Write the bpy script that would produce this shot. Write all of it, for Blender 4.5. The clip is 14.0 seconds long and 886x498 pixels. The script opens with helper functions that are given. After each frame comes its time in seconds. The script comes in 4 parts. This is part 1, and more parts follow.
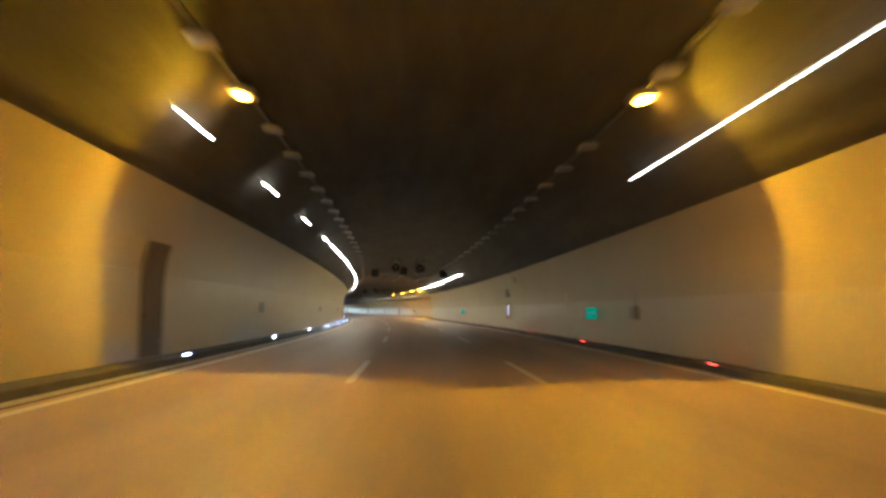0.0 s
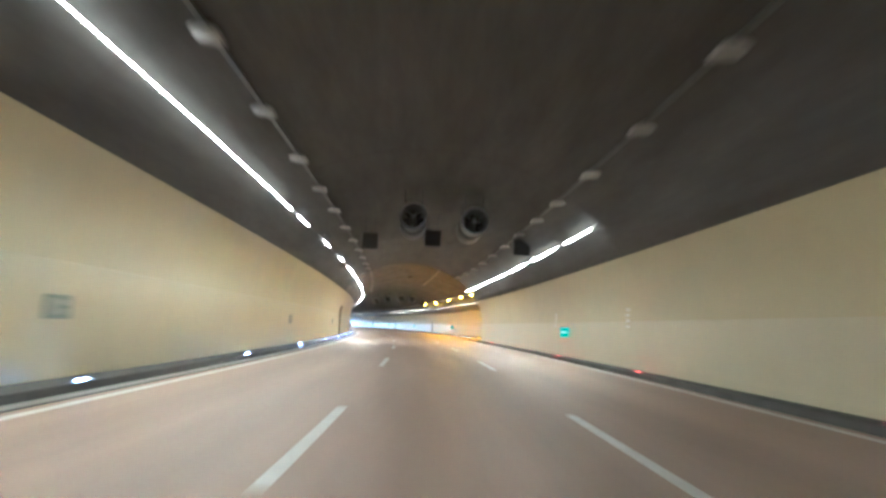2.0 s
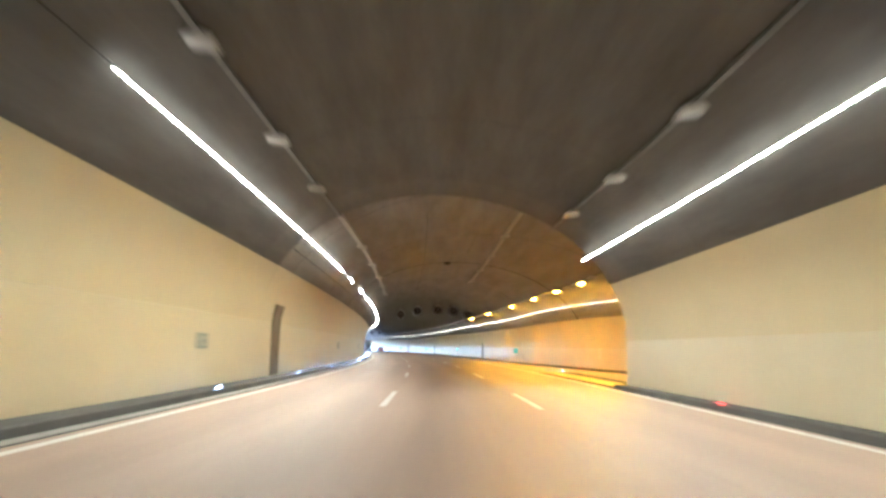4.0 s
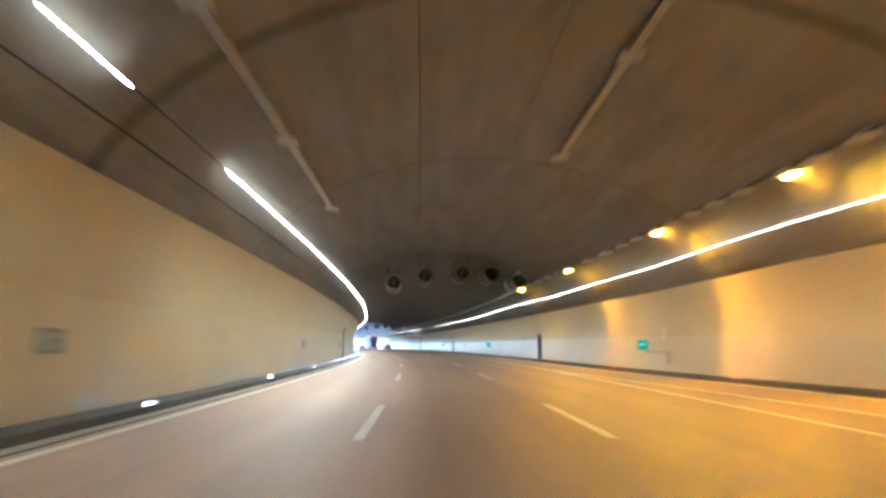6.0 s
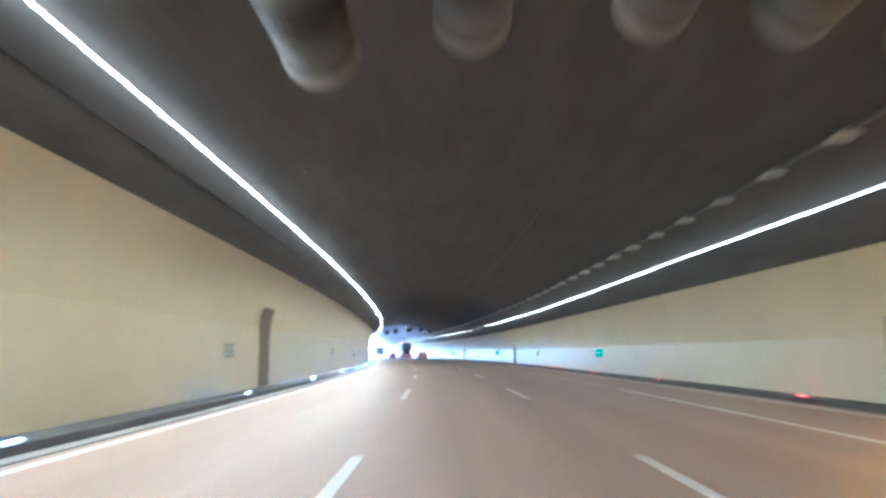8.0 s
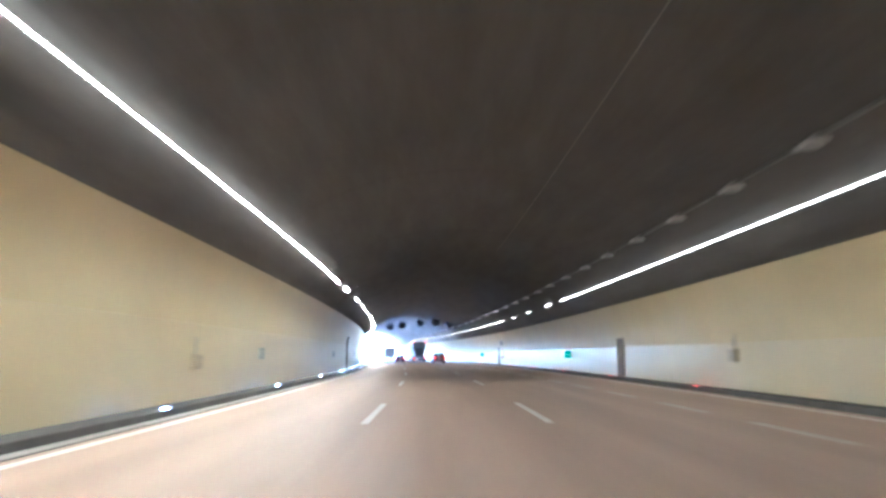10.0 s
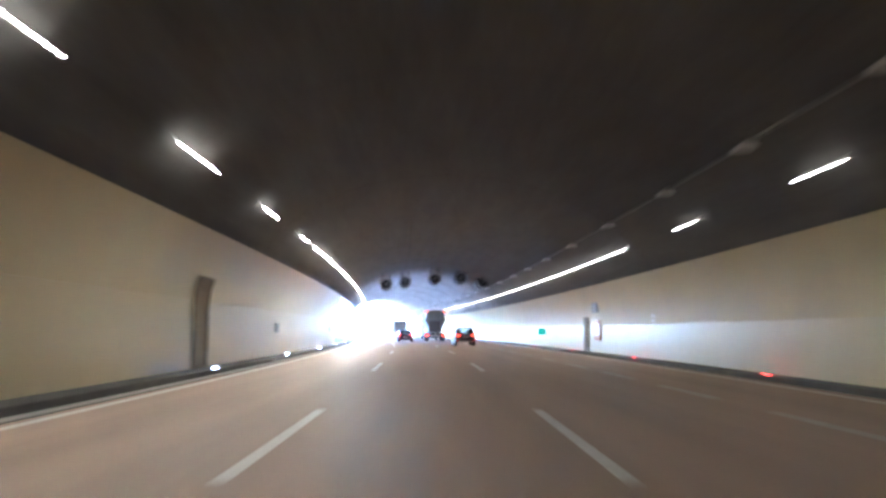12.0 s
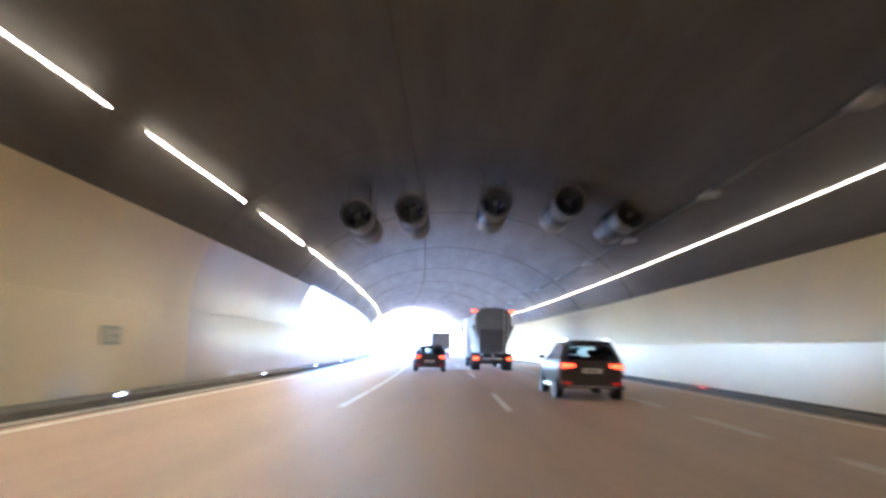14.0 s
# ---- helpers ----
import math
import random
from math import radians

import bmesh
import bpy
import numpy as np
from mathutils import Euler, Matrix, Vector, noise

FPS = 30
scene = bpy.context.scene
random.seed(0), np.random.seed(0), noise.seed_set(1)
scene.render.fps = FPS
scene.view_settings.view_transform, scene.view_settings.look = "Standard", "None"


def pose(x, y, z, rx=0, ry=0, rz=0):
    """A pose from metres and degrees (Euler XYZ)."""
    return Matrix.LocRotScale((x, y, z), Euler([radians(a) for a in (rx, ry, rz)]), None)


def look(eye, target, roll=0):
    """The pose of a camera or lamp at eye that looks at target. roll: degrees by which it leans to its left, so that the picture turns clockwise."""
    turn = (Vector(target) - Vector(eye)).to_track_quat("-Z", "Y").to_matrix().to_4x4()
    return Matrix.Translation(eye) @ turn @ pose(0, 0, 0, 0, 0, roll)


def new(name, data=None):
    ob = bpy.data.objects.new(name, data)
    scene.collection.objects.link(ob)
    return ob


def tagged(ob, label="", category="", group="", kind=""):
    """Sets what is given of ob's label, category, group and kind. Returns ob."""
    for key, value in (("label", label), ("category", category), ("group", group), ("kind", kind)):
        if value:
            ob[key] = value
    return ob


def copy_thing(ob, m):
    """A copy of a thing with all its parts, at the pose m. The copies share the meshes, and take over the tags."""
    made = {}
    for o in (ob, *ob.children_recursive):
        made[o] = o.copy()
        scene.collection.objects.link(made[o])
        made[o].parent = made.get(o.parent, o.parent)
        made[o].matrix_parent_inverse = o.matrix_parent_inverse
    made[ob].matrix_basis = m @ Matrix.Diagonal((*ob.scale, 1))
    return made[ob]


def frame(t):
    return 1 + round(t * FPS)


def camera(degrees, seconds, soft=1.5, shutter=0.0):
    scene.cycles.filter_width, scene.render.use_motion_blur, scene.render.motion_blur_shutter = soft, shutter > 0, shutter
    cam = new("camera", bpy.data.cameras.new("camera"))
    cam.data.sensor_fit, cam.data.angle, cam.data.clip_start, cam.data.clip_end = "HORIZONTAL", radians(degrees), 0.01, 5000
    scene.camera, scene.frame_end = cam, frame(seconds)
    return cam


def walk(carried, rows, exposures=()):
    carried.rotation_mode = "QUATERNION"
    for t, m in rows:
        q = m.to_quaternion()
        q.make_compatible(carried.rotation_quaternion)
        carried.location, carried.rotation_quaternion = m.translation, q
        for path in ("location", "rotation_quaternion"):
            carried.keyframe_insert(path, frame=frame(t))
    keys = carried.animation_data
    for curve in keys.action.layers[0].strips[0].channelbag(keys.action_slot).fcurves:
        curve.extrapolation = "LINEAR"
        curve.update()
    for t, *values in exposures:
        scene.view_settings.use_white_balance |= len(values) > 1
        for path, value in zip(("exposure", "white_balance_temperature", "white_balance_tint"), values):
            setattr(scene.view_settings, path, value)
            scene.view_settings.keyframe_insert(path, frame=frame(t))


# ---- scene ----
# A three-lane road tunnel on a long left-hand bend, met by a ramp, up to its daylit mouth.

# ---- camera ----
KNOTS = (-30, 40, 110, 180, 250, 320, 390, 460)
BENDS = (0.0009695, 0.0009793, 0.0009386, 0.0009047, 0.0009272, 0.0010656, 0.0011764, 0.0012872)
STATIONS = np.linspace(-60, 640, 701)


def centre_line():
    bend = np.interp(STATIONS, KNOTS, BENDS)
    turn = np.concatenate([[0], np.cumsum((bend[1:] + bend[:-1]) / 2)])
    turn = turn - np.interp(0, STATIONS, turn)
    dx, dy = -np.sin(turn), np.cos(turn)
    xs = np.concatenate([[0], np.cumsum((dx[1:] + dx[:-1]) / 2)])
    ys = np.concatenate([[0], np.cumsum((dy[1:] + dy[:-1]) / 2)])
    return turn, xs - np.interp(0, STATIONS, xs), ys - np.interp(0, STATIONS, ys)


TURN, LINE_X, LINE_Y = centre_line()


def heading(s):
    return float(np.interp(s, STATIONS, TURN))


def at(s, u, z=0.0):
    """The place at station s along the road, u to the right of the lane's middle, z up."""
    a = heading(s)
    return Vector((float(np.interp(s, STATIONS, LINE_X)) + u * math.cos(a), float(np.interp(s, STATIONS, LINE_Y)) + u * math.sin(a), z))


def along(s, u, z=0.0, yaw=0.0):
    """A pose at that place with its y axis along the road and its x axis to the right."""
    return Matrix.Translation(at(s, u, z)) @ Matrix.Rotation(heading(s) + yaw, 4, "Z")


def eye_pose(s, u, yaw, pitch, roll):
    a, p, r = heading(s) + radians(yaw), radians(pitch), radians(roll)
    ahead = Vector((-math.sin(a) * math.cos(p), math.cos(a) * math.cos(p), math.sin(p)))
    right = Vector((math.cos(a), math.sin(a), 0))
    up = right.cross(ahead)
    x, y = math.cos(r) * right + math.sin(r) * up, math.cos(r) * up - math.sin(r) * right
    m = Matrix((x, y, -ahead)).transposed().to_4x4()
    return Matrix.Translation(at(s, u, EYE)) @ m


EYE = 1.37
# seconds, station, offset, yaw, pitch, roll
DRIVE = [
    (0, -1.17, -0.287, -1.22, 4.90, 0.42),
    (0.5, 9.85, -0.217, -1.54, 6.18, 1.15),
    (1, 20.89, -0.267, -1.44, 6.81, 2.02),
    (1.5, 31.83, -0.329, -0.24, 6.07, 2.79),
    (2, 42.66, -0.322, -0.60, 6.13, 2.24),
    (2.5, 53.41, -0.282, 0.38, 6.57, 2.29),
    (3, 64.07, -0.259, 1.02, 7.77, 1.85),
    (5.5, 117.19, -0.428, -0.45, 8.00, 0.10),
    (6, 127.89, -0.609, -0.74, 7.54, -0.25),
    (6.5, 138.61, -0.650, -0.27, 6.50, -0.12),
    (7, 149.34, -0.601, 0.55, 7.55, -0.23),
    (9.5, 202.99, -0.294, 0.42, 9.09, -0.21),
    (10, 213.83, -0.146, 0.09, 8.31, -0.34),
    (10.5, 224.77, -0.093, 0.04, 8.15, -0.40),
    (11, 235.82, 0.066, 0.10, 7.75, -0.10),
    (11.5, 246.90, 0.233, 0.40, 7.18, 0.87),
    (12, 257.98, 0.298, -0.23, 6.42, 0.23),
    (12.5, 269.05, 0.461, 0.69, 6.36, 1.60),
    (13, 280.13, 0.632, 1.76, 7.00, 1.98),
    (13.5, 291.30, 0.854, 0.59, 7.43, 1.12),
    (14, 302.43, 0.898, 1.80, 7.72, 1.34),
]
FILL = (3.5, 4.0, 4.5, 5.0, 7.5, 8.0, 8.5, 9.0)
cols = list(zip(*DRIVE))
rows = DRIVE + [(t, *(float(np.interp(t, cols[0], c)) for c in cols[1:])) for t in FILL]
rows.sort()
cam = camera(63.02, 14.0, soft=3.0, shutter=0.7)
walk(cam, [(t, eye_pose(*r)) for t, *r in rows], exposures=(
    (0.0, 4.4, 5350, 6), (0.5, 5.65, 5000, 6), (1.0, 5.55, 4250, 1), (2.0, 5.4, 4550, 6), (3.0, 5.4, 4850, 8),
    (5.5, 5.3, 4950, 7), (6.5, 5.2, 4300, 7), (7.0, 5.3, 4050, 5), (9.5, 5.65, 4600, 12), (11.0, 5.65, 4800, 14), (11.5, 5.75, 4950, 15), (12.0, 5.75, 5000, 16), (12.6, 5.5, 5250, 17), (13.5, 5.27, 5150, 17), (14.0, 5.15, 5700, 18)))

# ---- daylight ----
world = bpy.data.worlds.new("sky")
scene.world = world
world.use_nodes = True
nt = world.node_tree
sky = nt.nodes.new("ShaderNodeTexSky")
sky.sky_type, sky.sun_disc = "NISHITA", False
sky.sun_elevation, sky.sun_rotation = radians(30), radians(205)
sky.air_density, sky.dust_density, sky.ozone_density = 1.0, 0.6, 8.0
back = nt.nodes["Background"]
nt.links.new(sky.outputs[0], back.inputs[0])
back.inputs[1].default_value = 0.15
sun = new("sun", bpy.data.lights.new("sun", "SUN"))
sun.data.energy, sun.data.angle, sun.data.color = 2.0, radians(0.53), (1.0, 0.97, 0.93)
sun.matrix_world = pose(0, 300, 60, 60, 0, 155)

# ---- materials ----
def nodes_of(name):
    m = bpy.data.materials.new(name)
    m.use_nodes = True
    return m, m.node_tree.nodes, m.node_tree.links, m.node_tree.nodes["Principled BSDF"]


def surface(name, dark, light, rough=0.6, metal=0.0, scale=3.0, fine=40.0, bump=0.15, spread=0.12, streak=None, gloss=0.5, pieces=0.0, along_road=None, tracks=0.0, baked_light=None):
    """Paint, concrete, asphalt or metal: two scales of stain and grain, with a fine relief; the last argument:
    stretches of stations, with the change of tone painted along each to stand for light.
    """
    m, n, l, p = nodes_of(name)
    co = n.new("ShaderNodeTexCoord")
    src = co.outputs["Object"]
    if along_road:
        src, streak = co.outputs["UV"], along_road
    if streak:
        mp = n.new("ShaderNodeMapping")
        mp.inputs["Scale"].default_value = streak
        l.new(src, mp.inputs[0])
        src = mp.outputs[0]
    big, small = n.new("ShaderNodeTexNoise"), n.new("ShaderNodeTexNoise")
    for tex, sc, det in ((big, scale, 6), (small, fine, 4)):
        tex.inputs["Scale"].default_value, tex.inputs["Detail"].default_value, tex.inputs["Roughness"].default_value = sc, det, 0.62
    l.new(src, big.inputs["Vector"])
    l.new(co.outputs["Object"], small.inputs["Vector"])
    mix = n.new("ShaderNodeMath")
    mix.operation = "MULTIPLY_ADD"
    mix.inputs[1].default_value = 0.35
    l.new(small.outputs["Fac"], mix.inputs[0])
    l.new(big.outputs["Fac"], mix.inputs[2])
    ramp = n.new("ShaderNodeValToRGB")
    ramp.color_ramp.elements[0].position, ramp.color_ramp.elements[0].color = 0.42, (*dark, 1)
    ramp.color_ramp.elements[1].position, ramp.color_ramp.elements[1].color = 0.9, (*light, 1)
    l.new(mix.outputs[0], ramp.inputs[0])
    col = ramp.outputs[0]
    if pieces:
        info, hsv, val = n.new("ShaderNodeObjectInfo"), n.new("ShaderNodeHueSaturation"), n.new("ShaderNodeMapRange")
        val.inputs["To Min"].default_value, val.inputs["To Max"].default_value = 1 - pieces, 1 + pieces
        l.new(info.outputs["Random"], val.inputs["Value"])
        l.new(val.outputs[0], hsv.inputs["Value"])
        l.new(col, hsv.inputs["Color"])
        col = hsv.outputs[0]
    if tracks:
        sep, wave, dim = n.new("ShaderNodeSeparateXYZ"), n.new("ShaderNodeMath"), n.new("ShaderNodeMapRange")
        turn, shade = n.new("ShaderNodeMath"), n.new("ShaderNodeHueSaturation")
        l.new(co.outputs["UV"], sep.inputs[0])
        turn.operation, turn.inputs[1].default_value, turn.inputs[2].default_value = "MULTIPLY_ADD", 2 * math.pi / 1.95, 1.1
        l.new(sep.outputs[0], turn.inputs[0])
        wave.operation = "SINE"
        l.new(turn.outputs[0], wave.inputs[0])
        dim.inputs["From Min"].default_value, dim.inputs["To Min"].default_value, dim.inputs["To Max"].default_value = -1, 1 - tracks, 1 + tracks
        l.new(wave.outputs[0], dim.inputs["Value"])
        l.new(dim.outputs[0], shade.inputs["Value"])
        l.new(col, shade.inputs["Color"])
        col = shade.outputs[0]
    # tone along the road: brighter and dimmer light put into the colour
    if baked_light:
        place, light_shift = n.new("ShaderNodeSeparateXYZ"), n.new("ShaderNodeHueSaturation")
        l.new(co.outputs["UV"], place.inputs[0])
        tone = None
        for begin, finish, change in baked_light:
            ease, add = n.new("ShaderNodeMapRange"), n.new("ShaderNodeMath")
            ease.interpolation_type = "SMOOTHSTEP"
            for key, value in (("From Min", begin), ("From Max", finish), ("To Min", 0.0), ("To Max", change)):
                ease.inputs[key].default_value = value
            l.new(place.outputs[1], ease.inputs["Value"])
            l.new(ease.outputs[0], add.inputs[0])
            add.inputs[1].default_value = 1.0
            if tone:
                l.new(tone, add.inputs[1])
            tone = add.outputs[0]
        l.new(tone, light_shift.inputs["Value"])
        l.new(col, light_shift.inputs["Color"])
        col = light_shift.outputs[0]
    l.new(col, p.inputs["Base Color"])
    rr = n.new("ShaderNodeMapRange")
    rr.inputs["To Min"].default_value, rr.inputs["To Max"].default_value = rough - spread, rough + spread
    l.new(big.outputs["Fac"], rr.inputs["Value"])
    l.new(rr.outputs[0], p.inputs["Roughness"])
    p.inputs["Metallic"].default_value = metal
    p.inputs["Specular IOR Level"].default_value = gloss
    if bump:
        b = n.new("ShaderNodeBump")
        b.inputs["Strength"].default_value, b.inputs["Distance"].default_value = bump, 0.01
        l.new(small.outputs["Fac"], b.inputs["Height"])
        l.new(b.outputs[0], p.inputs["Normal"])
    return m


def glow(name, colour, strength, base=(0.8, 0.8, 0.8)):
    m, n, l, p = nodes_of(name)
    p.inputs["Base Color"].default_value = (*base, 1)
    p.inputs["Emission Color"].default_value = (*colour, 1)
    p.inputs["Emission Strength"].default_value = strength * 0.068
    return m


def plain(name, colour, rough=0.5, metal=0.0, coat=0.0):
    m = surface(name, tuple(c * 0.85 for c in colour), tuple(min(1, c * 1.1) for c in colour), rough, metal, 6.0, 60.0, 0.03, 0.06)
    m.node_tree.nodes["Principled BSDF"].inputs["Coat Weight"].default_value = coat
    return m


wall_paint = surface("wall_paint", (0.525, 0.455, 0.265), (0.59, 0.515, 0.31), 0.46, 0, 0.3, 6.0, 0.02, 0.04, None, 0.5, 0.025)
wall_enamel = surface("wall_enamel", (0.525, 0.46, 0.28), (0.59, 0.52, 0.33), 0.30, 0, 0.3, 6.0, 0.012, 0.015, None, 0.7, 0.02)
left_paint = surface("left_wall_paint", (0.525, 0.455, 0.265), (0.59, 0.515, 0.31), 0.37, 0, 0.3, 6.0, 0.012, 0.03, None, 0.6, 0.02)
right_paint = surface("right_wall_paint", (0.525, 0.455, 0.265), (0.59, 0.515, 0.31), 0.48, 0, 0.3, 6.0, 0.012, 0.03, None, 0.45, 0.02)
right_enamel = surface("right_wall_enamel", (0.53, 0.475, 0.315), (0.60, 0.54, 0.37), 0.325, 0, 0.3, 6.0, 0.012, 0.03, None, 0.52, 0.02)
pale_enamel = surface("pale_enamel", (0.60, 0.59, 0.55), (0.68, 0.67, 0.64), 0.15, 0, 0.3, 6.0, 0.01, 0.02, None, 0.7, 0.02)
# a step paler than the wall: the daylight's reflection mixed into the colour
sheen_enamel = surface("sheen_enamel", (0.535, 0.465, 0.30), (0.60, 0.53, 0.35), 0.30, 0, 0.3, 6.0, 0.012, 0.015, None, 0.7, 0.02)
sheen_paint = surface("sheen_paint", (0.535, 0.465, 0.30), (0.60, 0.53, 0.35), 0.33, 0, 0.3, 6.0, 0.012, 0.02, None, 0.62, 0.02)
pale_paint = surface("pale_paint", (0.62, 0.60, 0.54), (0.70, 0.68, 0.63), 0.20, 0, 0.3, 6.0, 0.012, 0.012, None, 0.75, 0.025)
concrete = surface("vault_concrete", (0.068, 0.066, 0.061), (0.142, 0.136, 0.126), 0.85, 0, 1.0, 7.0, 0.3, 0.08, along_road=(1.1, 0.16, 1))
# light at the ramp lamps and the daylit mouth painted as paler concrete
concrete_wide = surface("wide_vault_concrete", (0.167, 0.162, 0.151), (0.294, 0.288, 0.272), 0.85, 0, 1.0, 7.0, 0.3, 0.08, along_road=(1.1, 0.16, 1), baked_light=((140.0, 185.0, -0.57), (330.0, 343.0, 0.75)))
joint_stain = surface("joint_stain", (0.05, 0.047, 0.041), (0.10, 0.094, 0.084), 0.85, 0, 2.0, 20, 0.2)
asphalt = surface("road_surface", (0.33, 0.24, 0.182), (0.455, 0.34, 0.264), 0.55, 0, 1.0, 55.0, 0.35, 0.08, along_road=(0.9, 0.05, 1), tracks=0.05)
kerb_stone = surface("kerb_concrete", (0.045, 0.044, 0.041), (0.10, 0.097, 0.09), 0.8, 0, 1.0, 25.0, 0.3)
channel = surface("drain_concrete", (0.24, 0.235, 0.22), (0.38, 0.37, 0.35), 0.7, 0, 1.0, 25.0, 0.25)
pale_stain = surface("lime_stain", (0.12, 0.115, 0.105), (0.24, 0.23, 0.21), 0.8, 0, 2.0, 25.0, 0.2)
slot_dark = surface("slot_shadow", (0.02, 0.02, 0.02), (0.05, 0.05, 0.05), 0.9, 0, 2, 20)
worn_marking = surface("worn_road_paint", (0.36, 0.33, 0.29), (0.58, 0.55, 0.51), 0.55, 0, 2.0, 40.0, 0.25)
marking = surface("road_paint", (0.55, 0.55, 0.53), (0.82, 0.82, 0.80), 0.5, 0, 2.0, 40.0, 0.25)
yellow = surface("yellow_paint", (0.55, 0.36, 0.03), (0.75, 0.52, 0.06), 0.5, 0, 2.0, 30.0, 0.2)
galvanised = surface("galvanised_steel", (0.32, 0.32, 0.32), (0.52, 0.52, 0.51), 0.45, 0.85, 3.0, 50.0, 0.1)
cable_black = plain("cable_black", (0.025, 0.025, 0.024), 0.6)
duct_steel = surface("duct_steel", (0.10, 0.10, 0.097), (0.18, 0.18, 0.174), 0.6, 0.3, 3.0, 50.0, 0.1)
duct_pale = surface("pale_duct_steel", (0.27, 0.265, 0.25), (0.42, 0.41, 0.39), 0.55, 0.1, 3.0, 50.0, 0.1)
lamp_shell = surface("lamp_housing", (0.45, 0.445, 0.42), (0.60, 0.59, 0.565), 0.5, 0.1, 4.0, 40.0, 0.05)
lamp_glass = surface("unlit_glass", (0.42, 0.42, 0.40), (0.56, 0.56, 0.54), 0.2, 0, 4.0, 40.0, 0.0)
fan_steel = surface("fan_casing", (0.10, 0.10, 0.098), (0.18, 0.18, 0.176), 0.6, 0.3, 2.0, 30.0, 0.1)
fan_rim = surface("fan_rim", (0.20, 0.20, 0.196), (0.32, 0.32, 0.31), 0.5, 0.2, 2.0, 30.0, 0.1)
fan_dark = plain("fan_inside", (0.025, 0.025, 0.027), 0.6)
black_plastic = plain("black_plastic", (0.014, 0.014, 0.015), 0.6)
rubber = plain("tyre_rubber", (0.018, 0.018, 0.018), 0.85)
alloy = plain("alloy_rim", (0.22, 0.22, 0.225), 0.4, 0.6)
chrome = plain("chrome", (0.75, 0.75, 0.76), 0.15, 1.0)
car_blue = plain("dark_blue_paint", (0.03, 0.034, 0.05), 0.5, 0.1, 0.12)
suv_grey = plain("dark_grey_paint", (0.043, 0.038, 0.042), 0.5, 0.1, 0.1)
tank_grey = surface("tank_metal", (0.095, 0.095, 0.09), (0.16, 0.16, 0.152), 0.65, 0.1, 1.2, 20.0, 0.08)
tarp = surface("lorry_tarpaulin", (0.035, 0.029, 0.029), (0.065, 0.054, 0.053), 0.75, 0, 1.0, 10.0, 0.1)
pale_ink = plain("pale_ink", (0.40, 0.40, 0.33), 0.5)
plate_white = plain("plate_white", (0.75, 0.75, 0.75), 0.4)
grey_ink = plain("grey_ink", (0.12, 0.12, 0.12), 0.6)
sign_green = plain("sign_green", (0.24, 0.28, 0.22), 0.4)
door_paint = surface("door_paint", (0.13, 0.105, 0.062), (0.18, 0.148, 0.092), 0.6, 0, 1.5, 20.0, 0.05)
box_grey = surface("box_paint", (0.33, 0.29, 0.20), (0.42, 0.37, 0.27), 0.5, 0, 2.0, 20.0, 0.05)
plate_grey = surface("plate_grey", (0.15, 0.145, 0.125), (0.23, 0.22, 0.19), 0.5, 0, 3.0, 25.0, 0.05)
orange_panel = surface("orange_panel", (0.36, 0.15, 0.085), (0.45, 0.20, 0.115), 0.45, 0, 2.0, 20.0, 0.03)
earth = surface("ground_earth", (0.17, 0.18, 0.19), (0.28, 0.29, 0.30), 0.9, 0, 0.08, 3.0, 0.3)
cab_white = plain("lorry_cab_paint", (0.22, 0.22, 0.22), 0.5, 0, 0.1)

dark_glass = bpy.data.materials.new("tinted_glass")
dark_glass.use_nodes = True
dg = dark_glass.node_tree.nodes["Principled BSDF"]
dg.inputs["Base Color"].default_value, dg.inputs["Roughness"].default_value = (0.012, 0.014, 0.016, 1), 0.06
dg.inputs["Coat Weight"].default_value = 0.5
clear_glass = bpy.data.materials.new("clear_car_glass")
clear_glass.use_nodes = True
cg = clear_glass.node_tree.nodes["Principled BSDF"]
cg.inputs["Base Color"].default_value, cg.inputs["Roughness"].default_value = (0.62, 0.70, 0.70, 1), 0.02
cg.inputs["Transmission Weight"].default_value, cg.inputs["IOR"].default_value = 1.0, 1.45

led_white = glow("led_tube", (1.0, 0.83, 0.545), 195.0)
# fill glow added behind the strip lights to give the vault a halo
led_fill = glow("vault_fill_glow", (1.0, 0.84, 0.57), 7.0)
led_fill_dim = glow("vault_fill_glow_dim", (1.0, 0.84, 0.57), 1.6)
led_bright = glow("bright_led_tube", (1.0, 0.83, 0.545), 262.0)
led_faint = glow("faint_led_tube", (1.0, 0.83, 0.545), 9.0)
led_dim = glow("dimmed_led_tube", (1.0, 0.83, 0.545), 23.0)
sodium_glow = glow("sodium_tube", (1.0, 0.40, 0.01), 125.0)
marker_white = glow("white_marker", (0.62, 0.76, 1.0), 18.0)
marker_beam = glow("white_marker_beam", (0.42, 0.60, 1.0), 80.0)
marker_red = glow("red_marker", (1.0, 0.045, 0.03), 10.0)
tail_red = glow("tail_red", (1.0, 0.06, 0.014), 4.0, (0.4, 0.01, 0.01))
# bumper reflectors get a faint glow in place of returned light
tail_dim = glow("faint_red_glow", (1.0, 0.03, 0.02), 0.25, (0.4, 0.01, 0.01))
exit_green = glow("exit_green", (0.006, 0.70, 0.43), 0.24, (0.02, 0.3, 0.22))
call_light = glow("call_light", (0.75, 0.85, 1.0), 0.6)
beacon_white = glow("side_lamp", (0.9, 0.93, 1.0), 3.0)


